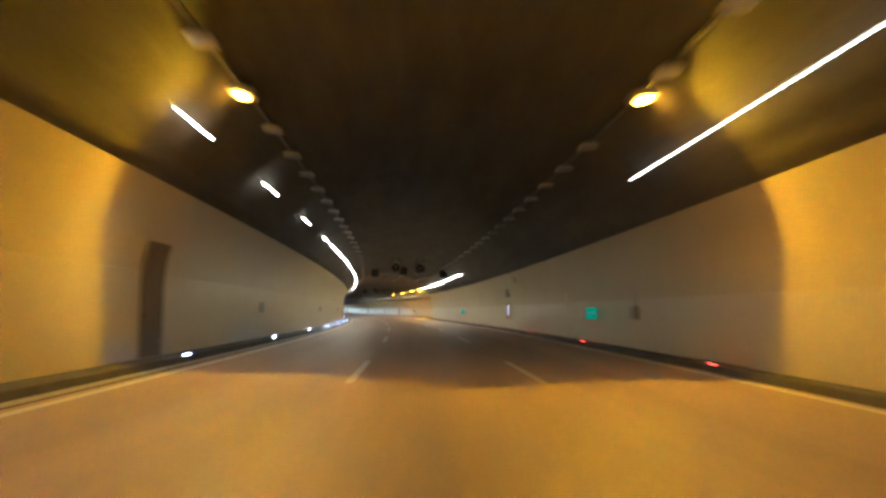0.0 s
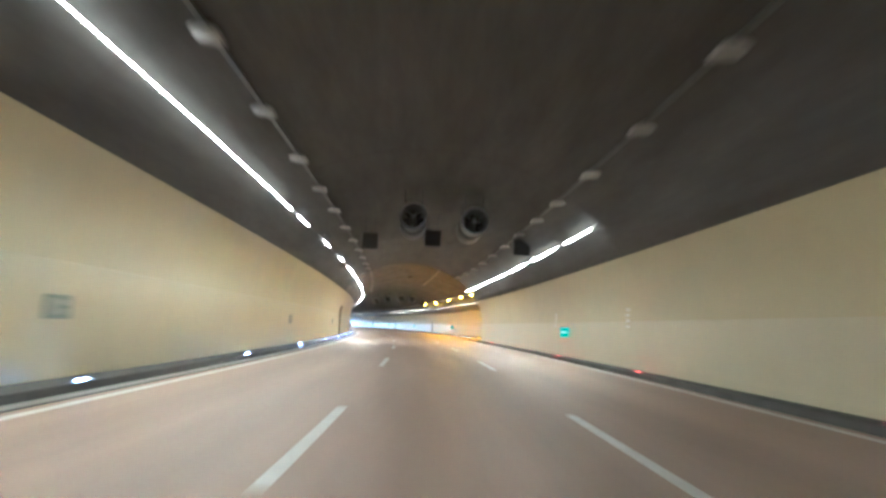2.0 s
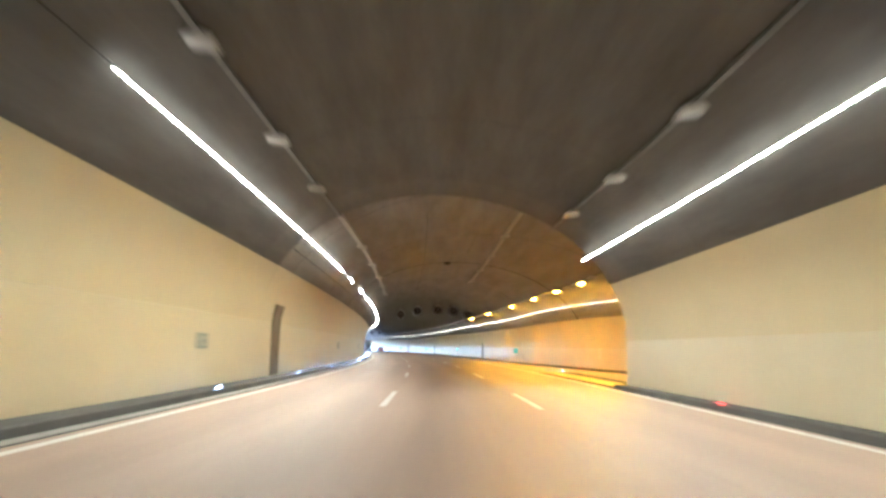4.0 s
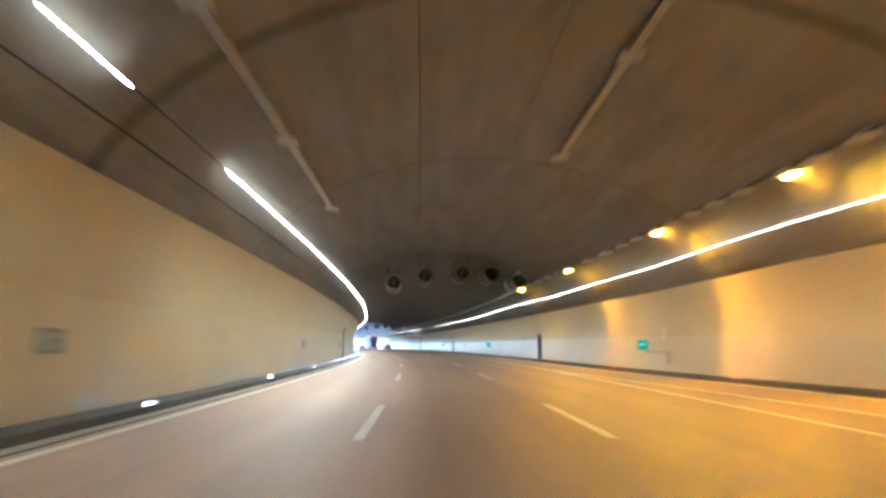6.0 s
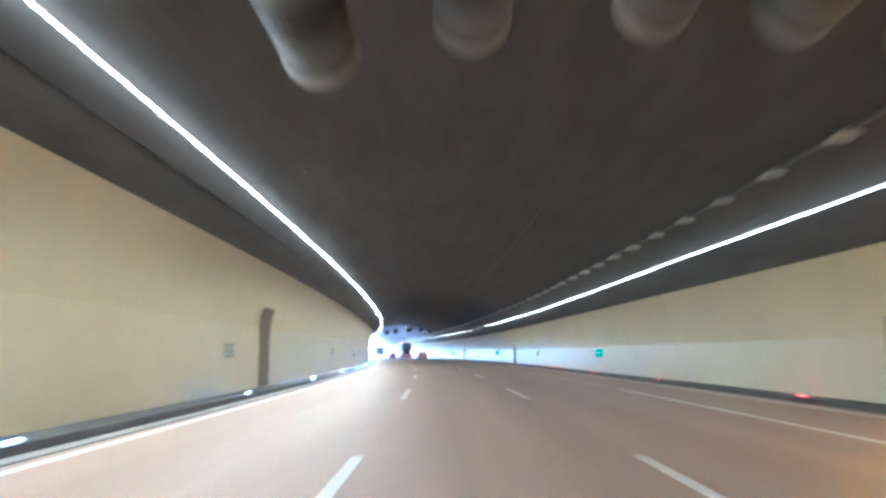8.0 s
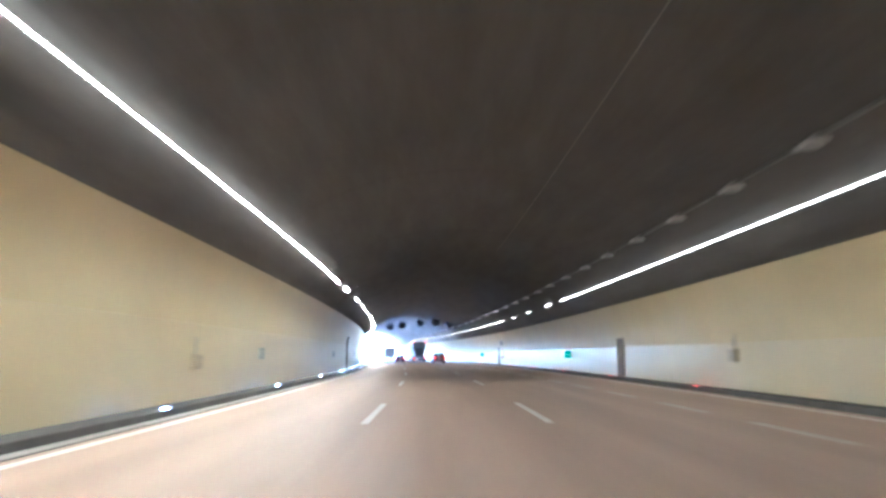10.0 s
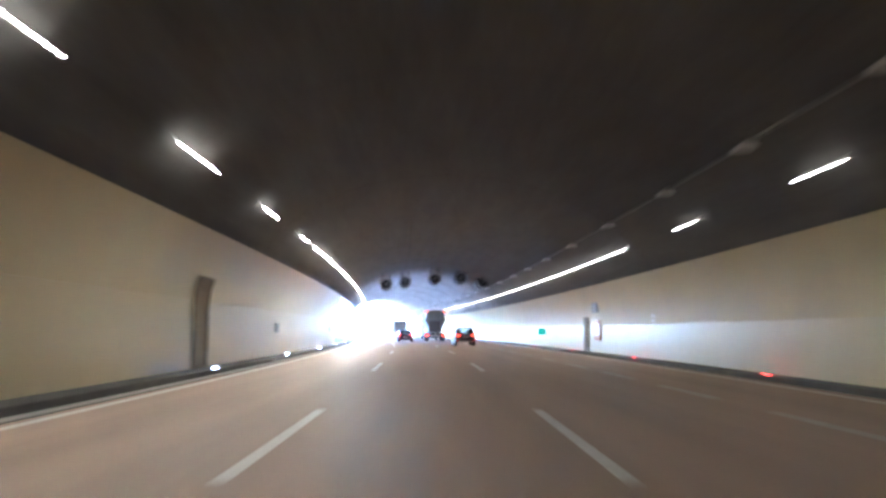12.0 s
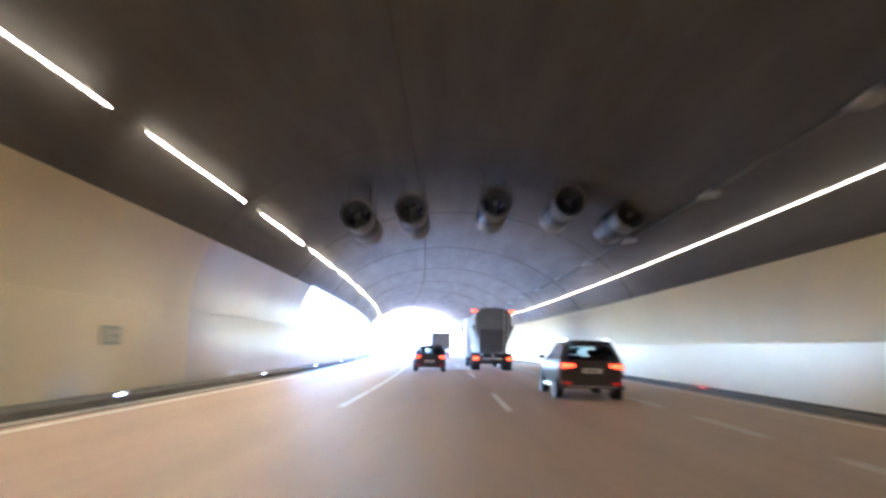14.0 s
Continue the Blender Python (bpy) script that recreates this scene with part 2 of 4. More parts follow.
# ---- building helpers ----
def mesh_object(name, verts, faces, material, parent=None, label="", smooth=False):
    me = bpy.data.meshes.new(name)
    me.from_pydata([tuple(v) for v in verts], [], faces)
    bm = bmesh.new()
    bm.from_mesh(me)
    bmesh.ops.recalc_face_normals(bm, faces=bm.faces)
    bm.to_mesh(me)
    bm.free()
    me.materials.append(material)
    if smooth:
        me.polygons.foreach_set("use_smooth", [True] * len(me.polygons))
    ob = new(name, me)
    if parent is not None:
        ob.parent = parent
    if label:
        tagged(ob, label)
    return ob


def part(name, bm, material, parent, label="", smooth=False):
    me = bpy.data.meshes.new(name)
    bmesh.ops.recalc_face_normals(bm, faces=bm.faces)
    bm.to_mesh(me)
    bm.free()
    me.materials.append(material)
    if smooth:
        me.polygons.foreach_set("use_smooth", [f.normal.length > 0 for f in me.polygons])
    ob = new(name, me)
    ob.parent = parent
    if label:
        tagged(ob, label)
    return ob


def box(x0, y0, z0, x1, y1, z1, bevel=0.0, bm=None):
    bm = bm or bmesh.new()
    made = bmesh.ops.create_cube(bm, size=1, matrix=Matrix.Translation(((x0 + x1) / 2, (y0 + y1) / 2, (z0 + z1) / 2)) @ Matrix.Diagonal((x1 - x0, y1 - y0, z1 - z0, 1)))
    if bevel:
        es = {e for v in made["verts"] for e in v.link_edges}
        bmesh.ops.bevel(bm, geom=list(es), offset=bevel, segments=2, affect="EDGES", profile=0.6)
    return bm


def tube(r0, r1, y0, y1, x=0.0, z=0.0, seg=24, bm=None, caps=True):
    """A round body along y from y0 to y1."""
    bm = bm or bmesh.new()
    m = Matrix.Translation((x, (y0 + y1) / 2, z)) @ Matrix.Rotation(radians(-90), 4, "X")
    bmesh.ops.create_cone(bm, cap_ends=caps, segments=seg, radius1=r0, radius2=r1, depth=y1 - y0, matrix=m)
    return bm


def ring(outer, inner, y0, y1, x=0.0, z=0.0, seg=32):
    """A hollow round casing along y."""
    bm = bmesh.new()
    loops = []
    for r, y in ((outer, y0), (outer, y1), (inner, y1), (inner, y0)):
        loops.append([bm.verts.new((x + r * math.cos(2 * math.pi * i / seg), y, z + r * math.sin(2 * math.pi * i / seg))) for i in range(seg)])
    for a in range(4):
        b = (a + 1) % 4
        for i in range(seg):
            j = (i + 1) % seg
            bm.faces.new((loops[a][i], loops[a][j], loops[b][j], loops[b][i]))
    return bm


def bar(p, q, w, t, bm=None):
    """A flat bar from p to q, w wide and t thick."""
    p, q = Vector(p), Vector(q)
    bm = bm or bmesh.new()
    m = Matrix.Translation((p + q) / 2) @ (q - p).to_track_quat("Z", "X").to_matrix().to_4x4() @ Matrix.Diagonal((w, t, (q - p).length, 1))
    bmesh.ops.create_cube(bm, size=1, matrix=m)
    return bm


def rounded(ob, angle=38):
    ob.data.polygons.foreach_set("use_smooth", [True] * len(ob.data.polygons))
    ob.data.set_sharp_from_angle(angle=radians(angle))
    return ob


def empty(name, label, category, group="", kind=""):
    return tagged(new(name), label, category, group, kind)


def sweep(name, stations, section, material, parent=None, label="", closed=True, smooth=False):
    """A body along the road: section(s) gives its outline as (u, z) points, the same number at every station."""
    verts, faces, n = [], [], 0
    for s in stations:
        pts = section(s)
        n = len(pts)
        verts += [at(s, u, z) for u, z in pts]
    rows_, wrap = len(stations), n if closed else n - 1
    for i in range(rows_ - 1):
        for j in range(wrap):
            k = (j + 1) % n
            faces.append((i * n + j, i * n + k, (i + 1) * n + k, (i + 1) * n + j))
    if closed:
        faces += [tuple(range(n)), tuple(range((rows_ - 1) * n, rows_ * n))]
    ob = mesh_object(name, verts, faces, material, parent, label, smooth)
    lay = ob.data.uv_layers.new(name="along_road")
    spread = {}
    for i, s in enumerate(stations):
        run, last = 0.0, None
        for j, (u, z) in enumerate(section(s)):
            run += math.hypot(u - last[0], z - last[1]) if last else 0.0
            spread[i * n + j], last = (run, s), (u, z)
    lay.data.foreach_set("uv", [c for lp in ob.data.loops for c in spread[lp.vertex_index]])
    return ob


def steps(s0, s1, size=4.0):
    return list(np.linspace(s0, s1, max(2, int(math.ceil((s1 - s0) / size)) + 1)))

# ---- the bore ----
START, FORK, MOUTH, OPEN = -45.0, 113.0, 428.0, 341.0
LEFT, SPRING, PAINT, LEAN = -7.05, 2.1, 4.18, -0.035
WIDE_S = (113, 137, 142, 146, 155, 165, 180, 220, 245, 280, 460)
WIDE_U = (16.2, 11.95, 11.6, 11.2, 10.4, 9.8, 9.6, 9.6, 9.85, 10.0, 10.0)
DIP_S = (148, 156, 161, 175, 190, 205, 230)
DIP = (0.0, 0.15, 0.2, 0.19, 0.12, 0.05, 0.0)


def right_of(s, wide):
    return float(np.interp(s, WIDE_S, WIDE_U)) if wide else 6.9


def rise_of(s, wide):
    if not wide:
        return 5.2
    r = right_of(s, True)
    mid, half = (LEFT + r) / 2, (r - LEFT) / 2
    return 3.26 / math.sqrt(1 - ((-5.5 - mid) / half) ** 2)


def bore(s, wide, z=None, side=-1, angle=None, out=0.0):
    """A point (u, z) of the lining: at a height on one side, or at an angle of the arch; out: metres behind the face."""
    r, b = right_of(s, wide), rise_of(s, wide)
    mid, half = (LEFT + r) / 2, (r - LEFT) / 2
    if angle is None:
        u = mid + side * (half + out) * (math.sqrt(max(0, 1 - ((z - SPRING) / (b + out)) ** 2)) if z > SPRING else 1)
        h = z
    else:
        u, h = mid - (half + out) * math.cos(angle), SPRING + (b + out) * math.sin(angle)
    return u, h + LEAN * u


def roof(s, wide, u):
    """The height of the lining over the offset u."""
    r, b = right_of(s, wide), rise_of(s, wide)
    mid, half = (LEFT + r) / 2, (r - LEFT) / 2
    return SPRING + b * math.sqrt(max(0, 1 - ((u - mid) / half) ** 2)) + LEAN * u


def paint_top(s, wide, side):
    """The upper edge of the wall panels; it dips on the right past the fork."""
    return PAINT - (float(np.interp(s, DIP_S, DIP)) if wide and side > 0 else 0.0)


WALL_Z = (-0.55, 1.05, 2.1, 2.6, 3.1, 3.6, 4.0, 4.28)


LOWER, UPPER = (-0.55, 1.05, 2.04), (2.046, 2.35, 2.7, 3.1, 3.5, 3.85, 4.18)


def wall_section(wide, side, near, far, heights=WALL_Z):
    def make(s):
        k = (paint_top(s, wide, side) - SPRING) / (PAINT - SPRING)
        hs = [z if z <= SPRING else SPRING + (z - SPRING) * k for z in heights]
        return [bore(s, wide, z, side, out=near) for z in hs] + [bore(s, wide, z, side, out=far) for z in reversed(hs)]
    return make


def arch_section(wide, near, far, n=30):
    def make(s):
        b = rise_of(s, wide)
        first, last = math.asin((PAINT - SPRING) / b), math.pi - math.asin((paint_top(s, wide, 1) - SPRING) / b)
        angles = [first + (last - first) * i / n for i in range(n + 1)]
        return [bore(s, wide, angle=a, out=near) for a in angles] + [bore(s, wide, angle=a, out=far) for a in reversed(angles)]
    return make


JOINTS = [140.2 + 12.25 * k for k in range(-15, 24)]
WIDTH = {140: 0.14, 152: 0.04, 324: 0.06, 336: 0.10, 348: 0.12, 361: 0.14, 373: 0.16, 385: 0.2}
ceiling = sweep("ceiling", steps(START, FORK, 3.0), arch_section(False, 0, 0.5), concrete, smooth=True)
tagged(ceiling, "dark grey concrete vault of a road tunnel", "ceiling", kind="structure")
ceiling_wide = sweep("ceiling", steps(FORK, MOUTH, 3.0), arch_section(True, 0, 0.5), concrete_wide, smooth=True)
tagged(ceiling_wide, "grey concrete vault of the widened tunnel, painted paler where orange lamps and daylight reach", "ceiling", kind="structure")
for s in JOINTS:
    wide = s > FORK
    if START < s - 0.1 and s + 0.1 < MOUTH and abs(s - FORK) > 0.3:
        ob = sweep("ceiling_joint", [s - WIDTH.get(round(s), 0.02), s + WIDTH.get(round(s), 0.02)], arch_section(wide, -0.006, 0.002), joint_stain)
        tagged(ob, "dark sealed ring joint across the vault", "joint", "ring joints", "structure")


def seam(s0, s1, u, width, material, label):
    def sec(s):
        z = roof(s, s >= FORK, u)
        return [(u - width / 2, z + 0.01), (u - width / 2, z - 0.006), (u + width / 2, z - 0.006), (u + width / 2, z + 0.01)]
    return tagged(sweep("ceiling_seam", steps(s0, s1, 3.0), sec, material), label, "seam", kind="structure")


seam(126, 166, 2.2, 0.08, pale_stain, "pale run of lime along the vault")
seam(200, 256, 3.8, 0.05, pale_stain, "pale run of lime along the vault")
seam(120, 164, -0.8, 0.035, joint_stain, "dark seam along the vault")
seam(334, 372, 2.45, 0.06, pale_stain, "pale run of lime along the vault")
seam(300, 420, -0.55, 0.08, joint_stain, "dark seam along the vault")

backing_left = sweep("wall_left_backing", steps(START, OPEN, 5.0), wall_section(True, -1, 0.064, 0.5), wall_paint)
tagged(backing_left, "dark concrete behind the wall panels", "wall", kind="structure")
for wide, a, b in ((False, START, FORK), (True, FORK, MOUTH)):
    ob = sweep("wall_right_backing", steps(a, b, 5.0), wall_section(wide, 1, 0.064, 0.5), wall_paint)
    tagged(ob, "dark concrete behind the wall panels", "wall", kind="structure")
wall_left = empty("wall_left", "beige painted tunnel wall in long panels", "wall", kind="structure")
wall_right = empty("wall_right", "beige painted tunnel wall in long panels", "wall", kind="structure")
edges = sorted([START, FORK, OPEN, MOUTH] + [s for s in JOINTS if START + 1 < s < MOUTH - 1 and abs(s - FORK) > 1 and abs(s - OPEN) > 4])
for a, b in zip(edges, edges[1:]):
    wide = a >= FORK - 0.01
    for side, owner in ((-1, wall_left), (1, wall_right)):
        if side < 0 and a > OPEN - 1:
            continue
        late, sheen = side < 0 and a > 320, side < 0 and a > 310
        low = right_enamel if side > 0 else pale_enamel if late else sheen_enamel if sheen else wall_enamel
        high = right_paint if side > 0 else pale_paint if late else sheen_paint if sheen else left_paint
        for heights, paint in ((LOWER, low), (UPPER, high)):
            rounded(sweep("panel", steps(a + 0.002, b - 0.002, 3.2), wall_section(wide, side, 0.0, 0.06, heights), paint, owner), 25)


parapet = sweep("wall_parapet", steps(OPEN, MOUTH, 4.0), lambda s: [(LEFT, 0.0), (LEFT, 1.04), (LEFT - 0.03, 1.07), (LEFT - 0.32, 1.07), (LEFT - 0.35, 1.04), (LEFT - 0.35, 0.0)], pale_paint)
tagged(parapet, "low pale parapet wall under the open tunnel side", "wall", kind="structure")


def face_ring(name, inner, outer, material):
    n = len(inner)
    faces = [(i, i + 1, n + i + 1, n + i) for i in range(n - 1)]
    return mesh_object(name, inner + outer, faces, material)


def full_ring(s, wide, out, place=None):
    pts = [bore(s, wide, z, -1, out=out) for z in WALL_Z[:-1]]
    first = math.asin((PAINT - SPRING) / rise_of(s, wide))
    pts += [bore(s, wide, angle=first + (math.pi - 2 * first) * i / 30, out=out) for i in range(31)]
    pts += [bore(s, wide, z, 1, out=out) for z in reversed(WALL_Z[:-1])]
    return [at(s if place is None else place, u, z) for u, z in pts]


# unseen cap added across the ramp's opening, which is left out
fork_wall = face_ring("wall_fork", full_ring(FORK, False, 0.45, FORK + 0.02), full_ring(FORK, True, 0.2, FORK + 0.02), concrete)
tagged(fork_wall, "plain unseen face closing the tunnel where the ramp opens", "wall", kind="structure")
back_ring = full_ring(START, False, 0.3)
wall_back = mesh_object("wall_back", [v for v in back_ring] + [at(START, 6.9, -0.2), at(START, -7.1, -0.2)], [tuple(range(len(back_ring) + 2))], concrete)
tagged(wall_back, "plain dark wall closing the tunnel behind", "wall", kind="structure")
portal = face_ring("wall_portal", full_ring(MOUTH, True, 0.02)[7:], full_ring(MOUTH, True, 2.2)[7:], channel)
tagged(portal, "pale concrete rim of the tunnel mouth", "wall", kind="structure")

ground = mesh_object("ground", [(-3000, -3000, -0.6), (3000, -3000, -0.6), (3000, 3000, -0.6), (-3000, 3000, -0.6)], [(0, 1, 2, 3)], earth)
tagged(ground, "pale dry ground outside the tunnel mouth", "ground", kind="structure")


def road_section(s):
    r = (right_of(s, s >= FORK) if s <= MOUTH else 10.0) + 0.3
    return [(LEFT - 0.3, 0), (-2, 0), (2, 0), (r, 0), (r, -0.55), (LEFT - 0.3, -0.55)]


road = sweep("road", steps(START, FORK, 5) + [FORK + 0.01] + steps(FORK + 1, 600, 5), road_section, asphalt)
tagged(road, "light grey worn road surface of three and four lanes", "road", kind="structure")


def strip(name, s0, s1, centre, width, material, label, z=0.004, size=3.0):
    off = centre if callable(centre) else (lambda s: centre)
    ob = sweep(name, steps(s0, s1, size), lambda s: [(off(s) - width / 2, 0), (off(s) - width / 2, z), (off(s) + width / 2, z), (off(s) + width / 2, 0)], material)
    return tagged(ob, label, "road marking", "road markings", "structure")


# edge lines, lane dashes, merging lines
strip("edge_line", START, 600, -5.65, 0.17, marking, "solid white edge line on the road")
strip("lane_line", 325.2, 600, -1.67, 0.15, marking, "solid white lane line towards the tunnel mouth")
strip("edge_line", START, 198, 6.12, 0.17, marking, "solid white edge line on the road")
strip("merge_line", 131, 166, lambda s: float(np.interp(s, (131, 141, 151, 158, 166), (8.6, 8.0, 7.4, 6.8, 6.35))), 0.17, marking, "solid white line closing the merging wedge")
EDGE = lambda s: right_of(s, True) - 0.95
strip("edge_line", 132, 600, EDGE, 0.17, marking, "solid white edge line on the road")
for k in range(-3, 32):
    for u, name in ((-1.67, "lane_dash"), (2.08, "lane_dash")):
        if u < 0 and k > 17:
            continue
        strip(name, 12.74 + 18 * k, 18.74 + 18 * k, u, 0.16, marking, "white lane dash on the road")
for k in range(-13, 45):
    strip("lane_dash", 278.9 + 6 * k, 282.5 + 6 * k, 6.08, 0.24, worn_marking, "short wide white dash beside the merging lane")

# kerbs, drains, nose
kerb_left = sweep("kerb_left", steps(START, MOUTH, 4), lambda s: [(-6.32, 0), (-6.34, 0.15), (-6.37, 0.165), (LEFT + 0.02, 0.17), (LEFT + 0.02, 0)], kerb_stone)
tagged(kerb_left, "dark concrete kerb with a narrow walkway", "kerb", kind="structure")
sweep("drain_channel", steps(START, MOUTH, 4), lambda s: [(-6.31, 0), (-6.31, 0.012), (-6.02, 0.008), (-6.02, 0)], channel, kerb_left, "pale precast drain channel")
sweep("drain_slot", steps(START, MOUTH, 4), lambda s: [(-6.02, 0), (-6.02, 0.006), (-5.94, 0.006), (-5.94, 0)], slot_dark, kerb_left, "dark drain slot")


def kerb_section(wide):
    def make(s):
        r = right_of(s, wide)
        return [(r - 0.50, 0), (r - 0.48, 0.15), (r - 0.45, 0.165), (r - 0.02, 0.17), (r - 0.02, 0)]
    return make


for wide, a, b in ((False, START, FORK), (True, FORK, MOUTH)):
    ob = sweep("kerb_right", steps(a, b, 4), kerb_section(wide), kerb_stone)
    tagged(ob, "dark concrete kerb along the tunnel wall", "kerb", kind="structure")


def nose_section(s):
    k = (131.5 - s) / (131.5 - FORK)
    top = 0.16 * min(1.0, 0.25 + k * 4)
    return [(6.5, 0), (6.52, 0.3 * top), (6.92, top), (8.2 - 0.6 * k, top), (8.25 - 0.6 * k, 0)]


def nose_paint(s):
    (a, za), (b, zb) = nose_section(s)[1:3]
    return [(a, za), (a, za + 0.006), (b, zb + 0.006), (b, zb)]


nose = sweep("kerb_nose", steps(FORK, 131.0, 2), nose_section, kerb_stone)
tagged(nose, "dark kerb nose with a yellow painted edge between road and ramp", "kerb", kind="structure")
sweep("painted_edge", steps(FORK, 131.0, 2), nose_paint, yellow, nose, "yellow painted edge")

# ---- lamps along the vault ----
HANG = 0.3
LED_H = {"left": 5.37, "right": 5.23, "far": 5.15}
SAG_S = (146, 152, 156, 164, 175, 183, 196, 224, 236, 245)
SAG = (0.0, 0.09, 0.21, 0.26, 0.26, 0.17, 0.08, 0.1, 0.03, 0.0)


def led_place(s, side):
    wide = s >= FORK
    if side == "left":
        return bore(s, wide, LED_H["left"], -1)
    return bore(s, wide, (LED_H["far"] - float(np.interp(s, SAG_S, SAG))) if wide else LED_H["right"], 1)


def led_run(side, s0, s1):
    """One luminaire: a slim housing under the vault with a lit tube."""
    q = 1 if side == "left" else -1
    thing = empty("led_light", "slim white LED strip light under the vault, lit", "light", "strip lights along the vault")

    dim = side == "right" and (s0 > FORK or s0 < 20)

    def spot(s, a, n):
        u, z = led_place(s, side)
        wide = s >= FORK
        w = (roof(s, wide, u + q * 0.05) - roof(s, wide, u - q * 0.05)) / 0.1
        k = math.hypot(1, w)
        tu, tz = q / k, w / k
        reach = HANG / math.hypot(u, z - EYE)
        u, z = u * (1 - reach), z + (EYE - z) * reach
        return u + a * tu + n * tz * q, z + a * tz - n * tu * q

    def shell(s):
        k = 0.62 if dim else 1.0
        return [spot(s, a * k, n) for a, n in ((-0.036, -0.01), (-0.036, 0.034), (-0.031, 0.034), (-0.028, 0.016), (0.028, 0.016), (0.031, 0.062), (0.036, 0.062), (0.036, -0.01))]

    def lit(s):
        w = 0.0065 if dim else 0.0105
        return [spot(s, a, n) for a, n in ((-w, 0.019), (w, 0.019), (w * 0.75, 0.034), (-w * 0.75, 0.034))]

    # glow added behind the housing to brighten the vault around the strip
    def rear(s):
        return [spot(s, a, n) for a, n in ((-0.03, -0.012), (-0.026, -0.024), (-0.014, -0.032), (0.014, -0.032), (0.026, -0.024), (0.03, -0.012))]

    def arm(s):
        return [spot(s, a, n) for a, n in ((-0.012, -0.05), (-0.012, -0.36), (0.012, -0.36), (0.012, -0.05))]

    sweep("housing", steps(s0, s1, 3.0), shell, duct_steel, thing)
    sweep("tube", steps(s0 + 0.04, s1 - 0.04, 3.0), lit, (led_faint if FORK < s0 < 160 else led_dim) if dim else led_bright if s0 > 90 and side == "left" else led_white, thing, "lit white tube")
    sweep("vault_fill", steps(s0 + 0.04, s1 - 0.04, 3.0), rear, led_fill_dim if dim else led_fill, thing, "added dim fill strip for the halo on the vault")
    for s in (s0 + 0.25, s1 - 0.29):
        sweep("bracket", [s, s + 0.04], arm, galvanised, thing)


LEFT_RUNS = [(-5, -2.4), (4.1, 6.7), (13.8, 16.4), (22.2, 24.8), (30.9, 33.4), (39.2, 41.6)]
LEFT_LONG = [(43.6, 69.3), (96.2, 124.9), (145.0, 254.6), (293.9, 307.2)]
LEFT_RUNS += [(70.9, 73.7), (79.2, 81.8), (88.2, 90.9), (128.0, 130.5), (136.8, 139.3), (257.9, 260.2), (266.4, 268.8), (274.0, 276.8), (282.2, 284.5), (289.6, 291.9)]
LEFT_RUNS += [(308.8, 314.9), (316.7, 323.3), (325.3, 332.0), (333.9, 340.9), (343.1, 350.2)]
LEFT_RUNS += [(352.8 + 9.3 * k, 359.9 + 9.3 * k) for k in range(7)]
RIGHT_LONG = [(-14, 18.2), (89.4, FORK - 0.1), (FORK + 0.1, 260.6), (288.0, 400.0)]
RIGHT_RUNS = [(67.5, 71.9), (73.5, 79.6), (81.3, 87.7), (263.8, 266.2), (272.4, 274.4), (280.2, 282.4)]
BACK = 0.6
for side, runs in (("left", LEFT_RUNS), ("right", RIGHT_RUNS)):
    for a, b in runs:
        led_run(side, a - BACK, b - BACK)
for side, runs in (("left", LEFT_LONG), ("right", RIGHT_LONG)):
    for a, b in runs:
        a, b = (a if abs(a - FORK) < 1 else a - BACK), (b if abs(b - FORK) < 1 else b - BACK)
        n = max(1, round((b - a) / 8.6))
        for i in range(n):
            led_run(side, a + (b - a) * i / n + 0.01, a + (b - a) * (i + 1) / n - 0.01)


def conduit(s0, s1, height, radius, drop, label):
    """A round pipe clipped to the left haunch of the vault at a height."""
    def sec(s):
        u, z = bore(s, s >= FORK, height, -1, out=-drop)
        return [(u + radius * math.cos(a), z + radius * math.sin(a)) for a in (math.pi * k / 4 for k in range(8))]
    return tagged(sweep("conduit", steps(s0, s1, 3.0), sec, cable_black, smooth=True), label, "conduit")


# this first pipe is added as a dark line for a shadow band
conduit(FORK + 0.1, 200, 4.86, 0.02, 0.03, "thin dark pipe along the vault beside the wall, added for a shadow band")
conduit(FORK + 0.1, 146, 5.37, 0.016, 0.025, "black supply cable of the strip lights along the vault")
conduit(60, FORK - 0.1, 5.37, 0.016, 0.025, "black supply cable of the strip lights along the vault")


def tray(s0, s1, u_of, label, half=0.06, depth=0.07, material=duct_steel):
    """A closed cable duct hung a little under the vault."""
    def sec(s):
        u = u_of(s)
        z = roof(s, s >= FORK, u) - 0.03
        return [(u - half, z - depth), (u + half, z - depth), (u + half, z), (u - half, z)]
    ob = sweep("cable_duct", steps(s0, s1, 3.0), sec, material)
    return tagged(ob, label, "duct")


ROW_L = lambda s: float(np.interp(s, (100, 125, 460), (-4.32, -4.08, -4.08)))
ROW_R = lambda s: float(np.interp(s, (100, 125, 152), (4.26, 3.85, 3.8)))
ROW_FAR = lambda s: float(np.interp(s, (116, 128, 133, 138.6, 145.6, 154, 167, 181.5, 215, 236, 250, 280, 320), (11.3, 10.15, 9.66, 9.1, 8.65, 8.1, 7.55, 7.36, 7.34, 7.46, 7.5, 7.58, 7.65)))
tray(START + 1, FORK - 0.1, ROW_L, "grey steel cable duct under the vault")
tray(FORK + 0.1, 154.9, ROW_L, "pale grey steel cable duct under the vault", 0.1, 0.12, duct_pale)
tray(START + 1, FORK - 0.1, ROW_R, "grey steel cable duct under the vault")
tray(FORK + 0.1, 151.2, ROW_R, "pale grey steel cable duct under the vault", 0.1, 0.12, duct_pale)
